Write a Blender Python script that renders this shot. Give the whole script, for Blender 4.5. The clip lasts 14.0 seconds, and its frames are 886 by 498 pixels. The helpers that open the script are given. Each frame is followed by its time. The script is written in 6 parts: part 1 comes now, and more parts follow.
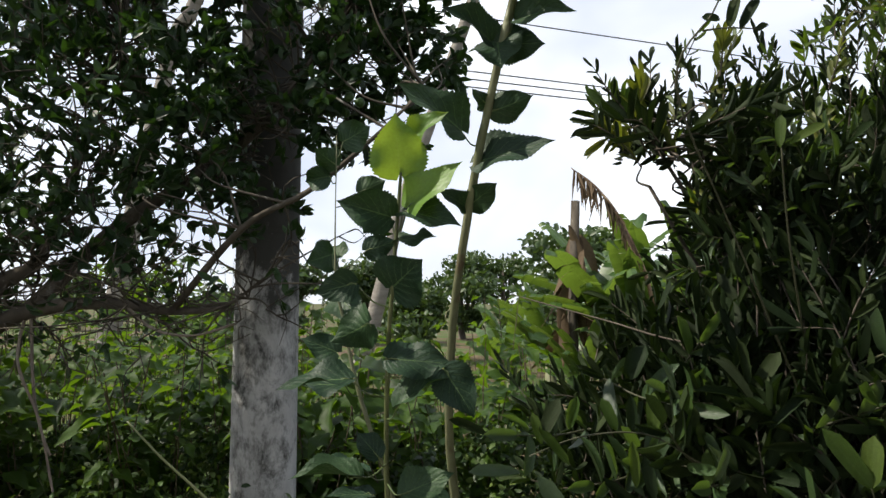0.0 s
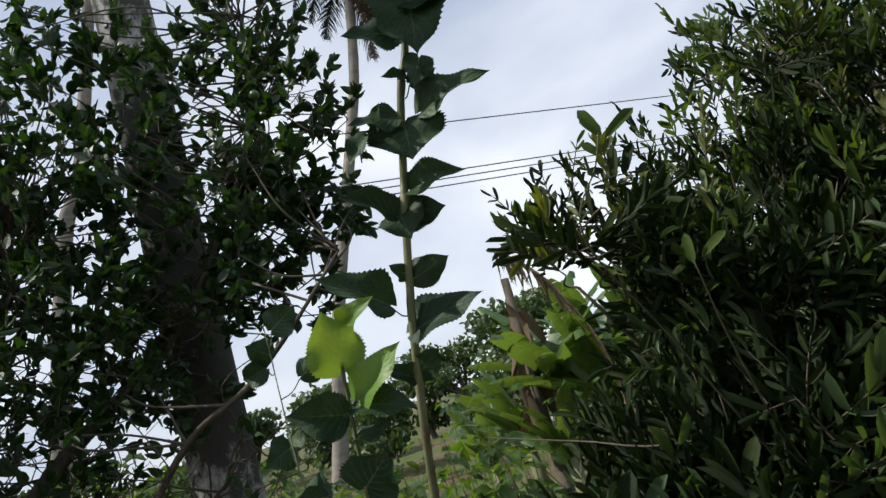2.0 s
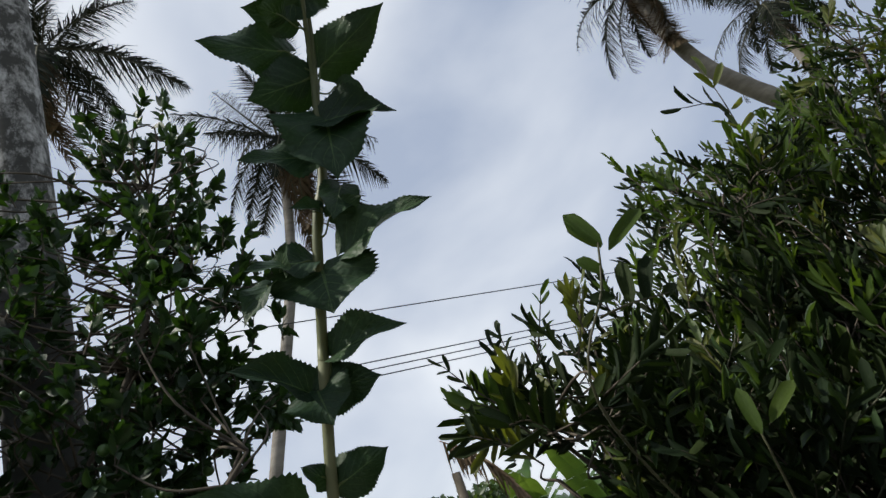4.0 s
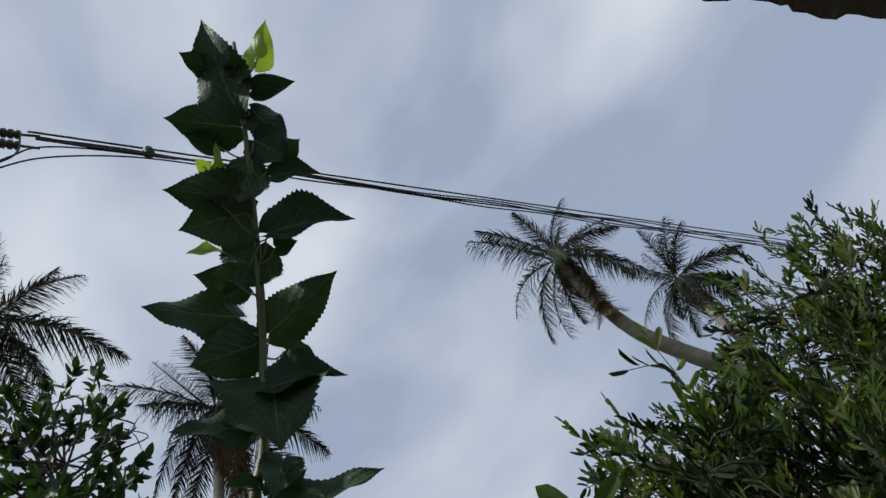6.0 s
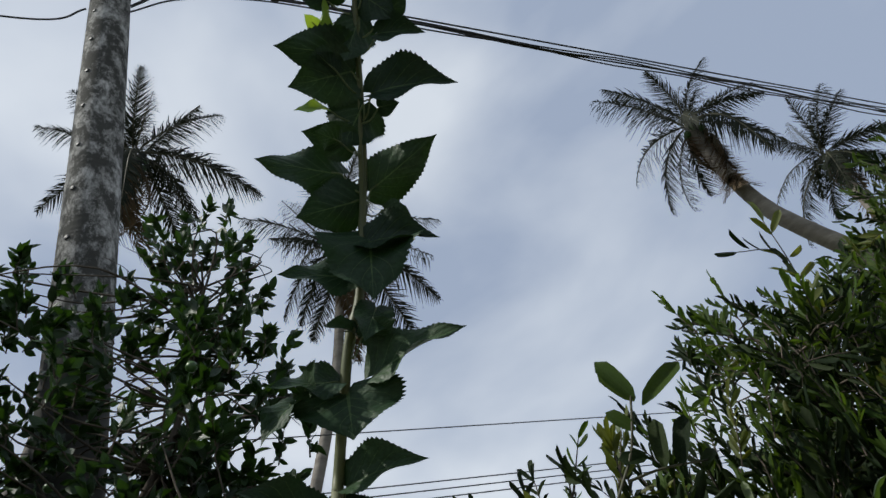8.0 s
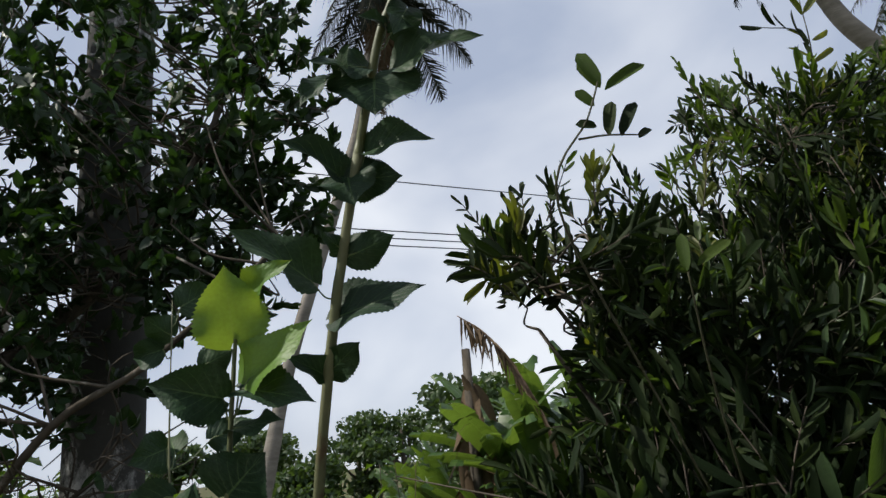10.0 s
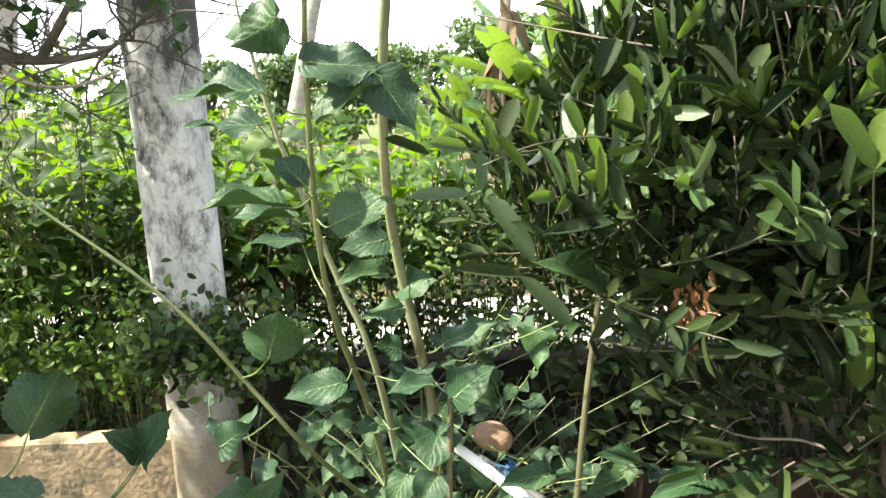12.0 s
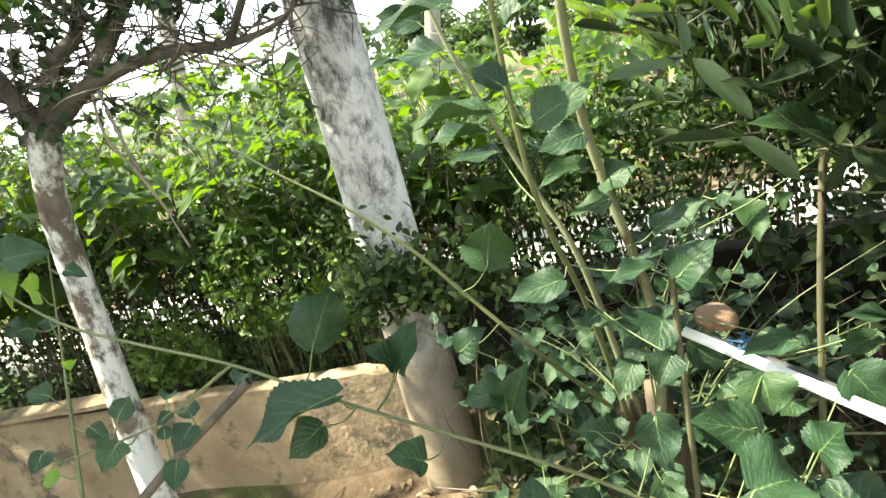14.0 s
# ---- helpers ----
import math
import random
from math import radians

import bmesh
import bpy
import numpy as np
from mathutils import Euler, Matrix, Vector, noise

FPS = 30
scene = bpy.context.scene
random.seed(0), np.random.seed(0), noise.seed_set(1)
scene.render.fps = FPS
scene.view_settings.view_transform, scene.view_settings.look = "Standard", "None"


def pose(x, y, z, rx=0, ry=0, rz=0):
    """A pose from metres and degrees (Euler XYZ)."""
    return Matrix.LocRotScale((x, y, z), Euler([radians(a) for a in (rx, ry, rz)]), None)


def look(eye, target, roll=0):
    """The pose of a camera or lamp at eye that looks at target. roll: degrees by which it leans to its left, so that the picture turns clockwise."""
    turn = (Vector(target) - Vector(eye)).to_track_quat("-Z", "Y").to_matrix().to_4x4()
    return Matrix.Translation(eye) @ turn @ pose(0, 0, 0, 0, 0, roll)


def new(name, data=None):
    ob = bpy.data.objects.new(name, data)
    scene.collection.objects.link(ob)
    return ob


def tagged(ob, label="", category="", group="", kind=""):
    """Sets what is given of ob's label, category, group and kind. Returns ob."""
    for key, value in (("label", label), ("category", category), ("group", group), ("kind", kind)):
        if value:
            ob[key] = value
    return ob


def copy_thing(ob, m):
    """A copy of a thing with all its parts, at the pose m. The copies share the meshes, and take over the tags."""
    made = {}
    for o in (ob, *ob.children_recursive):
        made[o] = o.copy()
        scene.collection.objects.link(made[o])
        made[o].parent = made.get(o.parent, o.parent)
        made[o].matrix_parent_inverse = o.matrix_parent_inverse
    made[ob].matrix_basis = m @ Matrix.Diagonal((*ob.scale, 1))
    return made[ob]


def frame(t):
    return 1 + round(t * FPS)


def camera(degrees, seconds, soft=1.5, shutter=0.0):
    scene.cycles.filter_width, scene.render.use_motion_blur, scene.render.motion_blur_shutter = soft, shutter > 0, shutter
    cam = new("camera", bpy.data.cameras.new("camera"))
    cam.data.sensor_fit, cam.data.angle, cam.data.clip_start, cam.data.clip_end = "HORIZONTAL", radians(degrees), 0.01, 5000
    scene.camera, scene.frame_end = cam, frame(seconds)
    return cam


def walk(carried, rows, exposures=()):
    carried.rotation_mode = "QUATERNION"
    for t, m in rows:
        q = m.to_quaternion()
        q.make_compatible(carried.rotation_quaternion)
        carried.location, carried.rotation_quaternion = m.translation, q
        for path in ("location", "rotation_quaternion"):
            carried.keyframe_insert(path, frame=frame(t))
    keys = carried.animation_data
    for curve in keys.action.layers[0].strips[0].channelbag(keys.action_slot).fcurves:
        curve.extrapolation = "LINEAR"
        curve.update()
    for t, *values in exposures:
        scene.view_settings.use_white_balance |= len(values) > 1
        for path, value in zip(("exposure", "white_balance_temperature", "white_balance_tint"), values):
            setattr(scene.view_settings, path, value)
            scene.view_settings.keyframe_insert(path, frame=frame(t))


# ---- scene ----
cam = camera(68.6, 14.0)
PATH = [
    (0, (0.223, 0.461, 1.812), (0.061, 2.448, 1.976), -0.0),
    (0.5, (0.232, 0.447, 1.884), (0.168, 2.429, 2.141), -10.5),
    (1, (0.243, 0.451, 1.944), (0.399, 2.412, 2.305), -17.9),
    (1.5, (0.234, 0.461, 1.972), (0.349, 2.414, 2.384), -17.0),
    (2, (0.237, 0.449, 1.975), (0.321, 2.405, 2.384), -17.3),
    (2.5, (0.236, 0.513, 1.98), (0.241, 2.488, 2.292), -25.2),
    (3, (0.274, 0.63, 2.026), (0.522, 2.536, 2.58), -23.7),
    (3.5, (0.267, 0.757, 2.039), (0.556, 2.624, 2.696), -23.3),
    (4, (0.261, 0.805, 2.037), (0.686, 2.559, 2.899), -23.8),
    (4.2, (0.262, 0.792, 2.029), (0.669, 2.461, 3.053), -23.0),
    (6.3, (0.258, 0.849, 2.064), (1.072, 2.023, 3.464), -36.1),
    (6.5, (0.266, 0.853, 2.054), (1.066, 2.005, 3.48), -35.3),
    (7, (0.286, 0.837, 2.034), (0.971, 2.074, 3.449), -32.0),
    (7.5, (0.291, 0.806, 2.038), (0.907, 2.112, 3.421), -28.8),
    (7.7, (0.295, 0.817, 2.06), (0.787, 2.237, 3.379), -25.1),
    (9.8, (0.271, 0.713, 1.872), (0.459, 2.588, 2.54), -6.5),
    (10, (0.272, 0.708, 1.861), (0.469, 2.604, 2.466), -6.9),
    (10.5, (0.25, 0.604, 1.783), (0.32, 2.58, 2.081), -4.4),
    (11, (0.197, 0.67, 1.715), (0.21, 2.664, 1.569), -2.5),
    (11.5, (0.189, 0.677, 1.679), (0.225, 2.656, 1.392), -1.8),
    (12, (0.192, 0.671, 1.637), (0.243, 2.62, 1.191), -1.4),
    (12.5, (0.18, 0.669, 1.579), (0.222, 2.586, 1.012), -2.5),
    (13, (0.15, 0.662, 1.573), (0.03, 2.573, 0.996), -8.6),
    (13.5, (0.109, 0.636, 1.595), (-0.196, 2.536, 1.05), -12.2),
    (14, (0.095, 0.611, 1.596), (-0.36, 2.472, 1.021), -15.0),
]
EXPOSURES = ((0.0, -0.3, 6800, 9), (1.0, -0.55, 6700, 9), (1.5, -0.6, 6600, 9), (3.0, -0.65, 6500, 9), (4.0, -0.85, 6500, 8), (6.5, -1.12, 6300, 7),
             (7.5, -1.12, 6300, 7), (9.8, -0.82, 6500, 9), (10.5, -0.85, 6600, 10), (11.0, -0.3, 6800, 8), (11.5, 1.2, 7000, 5), (12.5, 1.9, 7100, 3), (14.0, 1.8, 7200, 2))
walk(cam, [(t, look(eye, aim, roll)) for t, eye, aim, roll in PATH], EXPOSURES)

# ---- world and light ----
SUN_AZ = radians(99)      # to the left of +y
SUN_EL = radians(51)
sun_dir = Vector((-math.sin(SUN_AZ) * math.cos(SUN_EL), math.cos(SUN_AZ) * math.cos(SUN_EL), math.sin(SUN_EL)))
world = bpy.data.worlds.new("sky")
scene.world = world
world.use_nodes = True
wn, wl = world.node_tree.nodes, world.node_tree.links
wn.clear()
w_out, w_bg = wn.new("ShaderNodeOutputWorld"), wn.new("ShaderNodeBackground")
sky = wn.new("ShaderNodeTexSky")
sky.sky_type, sky.sun_disc, sky.sun_elevation, sky.sun_rotation = "NISHITA", False, SUN_EL, -SUN_AZ
sky_gain = wn.new("ShaderNodeVectorMath")
sky_gain.operation = "SCALE"
sky_gain.inputs["Scale"].default_value = 0.1
w_co = wn.new("ShaderNodeTexCoord")
w_map = wn.new("ShaderNodeMapping")
w_map.inputs["Scale"].default_value = (1.3, 0.8, 2.0)
w_map.inputs["Rotation"].default_value = (0.3, 0.2, 0.7)
cloud = wn.new("ShaderNodeTexNoise")
cloud.inputs["Scale"].default_value, cloud.inputs["Detail"].default_value = 2.1, 6.0
cloud.inputs["Roughness"].default_value, cloud.inputs["Distortion"].default_value = 0.42, 0.25
c_ramp = wn.new("ShaderNodeValToRGB")
c_ramp.color_ramp.elements[0].position, c_ramp.color_ramp.elements[0].color = 0.36, (0.50, 0.575, 0.74, 1)
c_ramp.color_ramp.elements[1].position, c_ramp.color_ramp.elements[1].color = 0.66, (1.0, 1.04, 1.12, 1)
w_mix = wn.new("ShaderNodeMix")
w_mix.data_type = "RGBA"
w_mix.inputs["Factor"].default_value = 0.86
wl.new(w_co.outputs["Generated"], w_map.inputs["Vector"])
wl.new(w_map.outputs["Vector"], cloud.inputs["Vector"])
wl.new(cloud.outputs["Fac"], c_ramp.inputs["Fac"])
wl.new(sky.outputs["Color"], sky_gain.inputs[0])
wl.new(sky_gain.outputs["Vector"], w_mix.inputs["A"])
wl.new(c_ramp.outputs["Color"], w_mix.inputs["B"])
wl.new(w_mix.outputs["Result"], w_bg.inputs["Color"])
wl.new(w_bg.outputs["Background"], w_out.inputs["Surface"])
w_bg.inputs["Strength"].default_value = 1.65
sun_data = bpy.data.lights.new("sun", "SUN")
sun_data.energy, sun_data.angle, sun_data.color = 8.5, radians(1.0), (1.0, 0.95, 0.86)
sun = new("sun", sun_data)
sun.matrix_world = look((0, 0, 20), Vector((0, 0, 20)) - sun_dir)


# ---- helpers for meshes ----
def part(name, data, material, parent=None, label=""):
    """One mesh object; data is a bmesh or a mesh."""
    if isinstance(data, bmesh.types.BMesh):
        me = bpy.data.meshes.new(name)
        data.to_mesh(me)
        data.free()
    else:
        me = data
    if not me.materials:
        me.materials.append(material)
    ob = new(name, me)
    if parent is not None:
        ob.parent = parent
    if label:
        ob["label"] = label
    return ob


def mesh(name, verts, faces, uv=None, smooth=True, material=None):
    me = bpy.data.meshes.new(name)
    verts, faces = np.asarray(verts, float), np.asarray(faces, int)
    me.from_pydata(verts.tolist(), [], faces.tolist())
    if uv is not None:
        layer = me.uv_layers.new(name="uv")
        layer.data.foreach_set("uv", np.asarray(uv, float)[faces.ravel()].ravel())
    if smooth:
        me.polygons.foreach_set("use_smooth", [True] * len(me.polygons))
    if material is not None:
        me.materials.append(material)
    me.update()
    return me


def merged(chunks):
    """Joins (verts, faces, uv) chunks of quads."""
    vs, fs, us, n = [], [], [], 0
    for v, f, u in chunks:
        vs.append(v), fs.append(np.asarray(f) + n), us.append(u)
        n += len(v)
    return np.concatenate(vs), np.concatenate(fs), np.concatenate(us)


def smooth_line(points, steps=5):
    """A Catmull-Rom line through the points."""
    p = [np.asarray(q, float) for q in points]
    p = [2 * p[0] - p[1]] + p + [2 * p[-1] - p[-2]]
    out = []
    for i in range(1, len(p) - 2):
        for k in range(steps):
            t = k / steps
            out.append(0.5 * (2 * p[i] + (p[i + 1] - p[i - 1]) * t + (2 * p[i - 1] - 5 * p[i] + 4 * p[i + 1] - p[i + 2]) * t * t
                              + (3 * p[i] - p[i - 1] - 3 * p[i + 1] + p[i + 2]) * t ** 3))
    out.append(p[-2])
    return np.array(out)


def tube(points, radii, sides=8, wobble=0.0, rng=None, cap=True):
    """A tube along points, as (verts, quads, uv); radii: first and last, or one for each point."""
    pts = np.asarray(points, float)
    n = len(pts)
    r = np.interp(np.linspace(0, 1, n), np.linspace(0, 1, len(radii)), radii)
    tan = np.gradient(pts, axis=0)
    tan /= np.linalg.norm(tan, axis=1, keepdims=True) + 1e-9
    ref = np.array([0.0, 0, 1]) if abs(tan[:, 2]).mean() < 0.8 else np.array([1.0, 0, 0])
    a = np.cross(tan, ref)
    a /= np.linalg.norm(a, axis=1, keepdims=True) + 1e-9
    b = np.cross(tan, a)
    ang = np.linspace(0, 2 * math.pi, sides, endpoint=False)
    if rng is not None and wobble:
        r = r[:, None] * (1 + wobble * rng.standard_normal((n, sides)))
    else:
        r = np.repeat(r[:, None], sides, 1)
    v = (pts[:, None] + r[..., None] * (np.cos(ang)[None, :, None] * a[:, None] + np.sin(ang)[None, :, None] * b[:, None])).reshape(-1, 3)
    i, j = np.meshgrid(np.arange(n - 1), np.arange(sides), indexing="ij")
    k = (j + 1) % sides
    f = np.stack([i * sides + j, i * sides + k, (i + 1) * sides + k, (i + 1) * sides + j], -1).reshape(-1, 4)
    uv = np.stack([np.tile(ang / 6.2832, n), np.repeat(np.linspace(0, 1, n), sides)], -1)
    if cap and sides % 2 == 0:
        extra = []
        for base in (0, (n - 1) * sides):
            for q in range(sides // 2 - 1):
                extra.append([base + q, base + q + 1, base + sides - 2 - q, base + sides - 1 - q])
        f = np.concatenate([f, np.array(extra)])
    return v, f, uv


def axes(origin, along, normal, scale=(1, 1, 1)):
    """4 x 4 matrix: local y along, local z near normal."""
    y = np.asarray(along, float)
    y = y / (np.linalg.norm(y) + 1e-9)
    x = np.cross(y, np.asarray(normal, float))
    if np.linalg.norm(x) < 1e-4:
        x = np.cross(y, (0.3, 0.5, 0.8))
    x /= np.linalg.norm(x)
    z = np.cross(x, y)
    m = np.eye(4)
    m[:3, 0], m[:3, 1], m[:3, 2], m[:3, 3] = x * scale[0], y * scale[1], z * scale[2], origin
    return m


def planted(template, mats):
    """All copies of a (verts, faces, uv) template at the matrices, joined."""
    v, f, u = template
    mats = np.asarray(mats)
    vv = np.einsum("nij,kj->nki", mats[:, :3, :3], v) + mats[:, None, :3, 3]
    n = len(mats)
    ff = (np.asarray(f)[None] + np.arange(n)[:, None, None] * len(v)).reshape(-1, 4)
    return vv.reshape(-1, 3), ff, np.tile(u, (n, 1))


def blade(profile, width, stations, columns=2, fold=0.15, curl=0.1, wave=0.0, teeth=0.0, heart=0.0, lobes=0.0, seed=0):
    """A leaf of length 1 along +y with its face up: a grid with a midrib, as (verts, quads, uv)."""
    rng = np.random.default_rng(seed)
    s = np.linspace(0, 1, stations + 1)
    u = np.linspace(-1, 1, 2 * columns + 1)
    w = profile(s) * width / 2
    v, uv = [], []
    ph = rng.uniform(0, 6, 2)
    for i, si in enumerate(s):
        for c in u:
            edge = abs(c) ** 3
            side = 0 if c < 0 else 1
            wi = w[i] * (1 + edge * (teeth * (1 if (i + side) % 2 else -1) * (si > 0.05) * (si < 0.97)
                                     + lobes * math.sin(si * 13 + ph[side])))
            y = si - heart * (1 - si) ** 3 * abs(c) ** 1.5 - 0.05 * teeth * edge
            z = fold * abs(c) * wi * 2 - curl * si * si + wave * math.sin(si * 9 + ph[side]) * abs(c) ** 2 * wi
            v.append((c * wi, y, z)), uv.append((c * 0.5 + 0.5, si))
    m = len(u)
    f = [(i * m + j, i * m + j + 1, (i + 1) * m + j + 1, (i + 1) * m + j) for i in range(stations) for j in range(m - 1)]
    return np.array(v), np.array(f), np.array(uv)


def oblong(s):
    return np.interp(s, (0, 0.04, 0.18, 0.4, 0.65, 0.85, 0.95, 0.985, 1), (0.12, 0.4, 0.78, 0.96, 1.0, 0.88, 0.62, 0.36, 0.08))


def oval(s):
    return np.clip(np.sin(math.pi * np.clip(s, 0.0, 1.0) ** 0.85), 0.0, 1) ** 0.8 + 0.02


def ovate(s):
    return np.interp(s, (0, 0.03, 0.12, 0.26, 0.42, 0.6, 0.76, 0.88, 0.95, 1), (0.12, 0.5, 0.86, 1.0, 0.95, 0.75, 0.47, 0.2, 0.07, 0.01))


def lance(s):
    return np.interp(s, (0, 0.1, 0.35, 0.7, 1), (0.15, 0.6, 1.0, 0.7, 0.02))


# ---- materials ----
def material(name):
    m = bpy.data.materials.new(name)
    m.use_nodes = True
    nt = m.node_tree
    return m, nt.nodes, nt.links, nt.nodes["Principled BSDF"], nt.nodes["Material Output"]


def node(nodes, kind, **values):
    n = nodes.new(kind)
    for key, value in values.items():
        n.inputs[key.replace("_", " ")].default_value = value
    return n


def ramp(nodes, stops):
    r = nodes.new("ShaderNodeValToRGB")
    e = r.color_ramp.elements
    while len(e) < len(stops):
        e.new(0.5)
    for k, (p, c) in zip(e, stops):
        k.position, k.color = p, (*c, 1)
    return r


def leaf_material(name, colours, lit, rough=0.45, glow=0.3, veins=12.0, vein_tint=0.25, spots=0.2, relief=0.25, gloss=0.45):
    """Leaf: colour by piece, midrib and side veins from the uv, spots, and light passing through."""
    m, nodes, links, bsdf, out = material(name)
    info, geo = nodes.new("ShaderNodeObjectInfo"), nodes.new("ShaderNodeNewGeometry")
    add = nodes.new("ShaderNodeMath")
    add.operation = "ADD"
    frac = nodes.new("ShaderNodeMath")
    frac.operation = "FRACT"
    links.new(info.outputs["Random"], add.inputs[0])
    links.new(geo.outputs["Random Per Island"], add.inputs[1])
    links.new(add.outputs[0], frac.inputs[0])
    tone = ramp(nodes, [(k / (len(colours) - 1), c) for k, c in enumerate(colours)])
    links.new(frac.outputs[0], tone.inputs["Fac"])
    uv = nodes.new("ShaderNodeUVMap")
    uv.uv_map = "uv"
    sep = nodes.new("ShaderNodeSeparateXYZ")
    links.new(uv.outputs["UV"], sep.inputs[0])

    def calc(op, a, b=None):
        c = nodes.new("ShaderNodeMath")
        c.operation = op
        for k, val in enumerate((a, b)):
            if val is None:
                continue
            if isinstance(val, (int, float)):
                c.inputs[k].default_value = val
            else:
                links.new(val, c.inputs[k])
        return c.outputs[0]
    off = calc("ABSOLUTE", calc("SUBTRACT", sep.outputs["X"], 0.5))
    rib = calc("LESS_THAN", off, calc("MULTIPLY", calc("SUBTRACT", 1.1, sep.outputs["Y"]), 0.018))
    slant = calc("SUBTRACT", calc("MULTIPLY", calc("POWER", sep.outputs["Y"], 0.85), veins), calc("MULTIPLY", calc("POWER", off, 0.85), veins * 0.8))
    line = calc("LESS_THAN", calc("ABSOLUTE", calc("SUBTRACT", calc("FRACT", slant), 0.5)), calc("MULTIPLY", calc("SUBTRACT", 0.5, off), 0.07))
    vein = calc("MAXIMUM", rib, calc("MULTIPLY", line, 0.8))
    mix = nodes.new("ShaderNodeMix")
    mix.data_type = "RGBA"
    links.new(calc("MULTIPLY", vein, vein_tint), mix.inputs["Factor"])
    links.new(tone.outputs["Color"], mix.inputs["A"])
    mix.inputs["B"].default_value = (0.16, 0.25, 0.09, 1)
    co = nodes.new("ShaderNodeTexCoord")
    blot = node(nodes, "ShaderNodeTexNoise", Scale=23.0, Detail=3.0)
    links.new(co.outputs["Object"], blot.inputs["Vector"])
    shade = nodes.new("ShaderNodeMapRange")
    shade.inputs["From Min"].default_value, shade.inputs["From Max"].default_value = 0.3, 0.75
    shade.inputs["To Min"].default_value, shade.inputs["To Max"].default_value = 0.86 * (1 + spots), 0.86 * (1 - spots)
    links.new(blot.outputs["Fac"], shade.inputs["Value"])
    tinted = nodes.new("ShaderNodeVectorMath")
    tinted.operation = "SCALE"
    links.new(mix.outputs["Result"], tinted.inputs[0])
    links.new(shade.outputs["Result"], tinted.inputs["Scale"])
    links.new(tinted.outputs["Vector"], bsdf.inputs["Base Color"])
    bsdf.inputs["Roughness"].default_value = rough
    bsdf.inputs["Specular IOR Level"].default_value = gloss
    bump = node(nodes, "ShaderNodeBump", Strength=relief, Distance=0.003)
    links.new(calc("SUBTRACT", calc("ADD", calc("MULTIPLY", calc("SINE", calc("MULTIPLY", slant, 6.283)), 0.3), calc("MULTIPLY", blot.outputs["Fac"], 1.6)), calc("MULTIPLY", vein, 0.5)), bump.inputs["Height"])
    links.new(bump.outputs["Normal"], bsdf.inputs["Normal"])
    tr = nodes.new("ShaderNodeBsdfTranslucent")
    tint = nodes.new("ShaderNodeMix")
    tint.data_type, tint.blend_type = "RGBA", "MIX"
    tint.inputs["Factor"].default_value = 0.75
    links.new(tinted.outputs["Vector"], tint.inputs["A"])
    tint.inputs["B"].default_value = (*lit, 1)
    links.new(tint.outputs["Result"], tr.inputs["Color"])
    ms = nodes.new("ShaderNodeMixShader")
    ms.inputs[0].default_value = glow
    links.new(bsdf.outputs[0], ms.inputs[1])
    links.new(tr.outputs[0], ms.inputs[2])
    links.new(ms.outputs[0], out.inputs["Surface"])
    return m


def rough_material(name, stops, scale=6.0, stretch=(1, 1, 1), rough=0.85, bump_scale=60.0, bump=0.4, distance=0.004, patches=None, metal=0.0):
    """Two scales of noise for colour, a finer one for relief; patches: (colour, scale, threshold) of stains."""
    m, nodes, links, bsdf, out = material(name)
    co = nodes.new("ShaderNodeTexCoord")
    mp = nodes.new("ShaderNodeMapping")
    mp.inputs["Scale"].default_value = stretch
    links.new(co.outputs["Object"], mp.inputs["Vector"])
    big = node(nodes, "ShaderNodeTexNoise", Scale=scale, Detail=8.0, Roughness=0.65)
    links.new(mp.outputs["Vector"], big.inputs["Vector"])
    tone = ramp(nodes, stops)
    links.new(big.outputs["Fac"], tone.inputs["Fac"])
    colour = tone.outputs["Color"]
    if patches:
        stain = node(nodes, "ShaderNodeTexNoise", Scale=patches[1], Detail=6.0, Roughness=0.7)
        links.new(mp.outputs["Vector"], stain.inputs["Vector"])
        gate = nodes.new("ShaderNodeMapRange")
        gate.inputs["From Min"].default_value, gate.inputs["From Max"].default_value = patches[2], patches[2] + 0.08
        links.new(stain.outputs["Fac"], gate.inputs["Value"])
        mix = nodes.new("ShaderNodeMix")
        mix.data_type = "RGBA"
        links.new(gate.outputs["Result"], mix.inputs["Factor"])
        links.new(colour, mix.inputs["A"])
        mix.inputs["B"].default_value = (*patches[0], 1)
        colour = mix.outputs["Result"]
    links.new(colour, bsdf.inputs["Base Color"])
    bsdf.inputs["Roughness"].default_value, bsdf.inputs["Metallic"].default_value = rough, metal
    bsdf.inputs["Specular IOR Level"].default_value = 0.15 if rough > 0.83 else 0.4
    fine = node(nodes, "ShaderNodeTexNoise", Scale=bump_scale, Detail=6.0)
    links.new(mp.outputs["Vector"], fine.inputs["Vector"])
    bp = node(nodes, "ShaderNodeBump", Strength=bump, Distance=distance)
    links.new(fine.outputs["Fac"], bp.inputs["Height"])
    links.new(bp.outputs["Normal"], bsdf.inputs["Normal"])
    return m


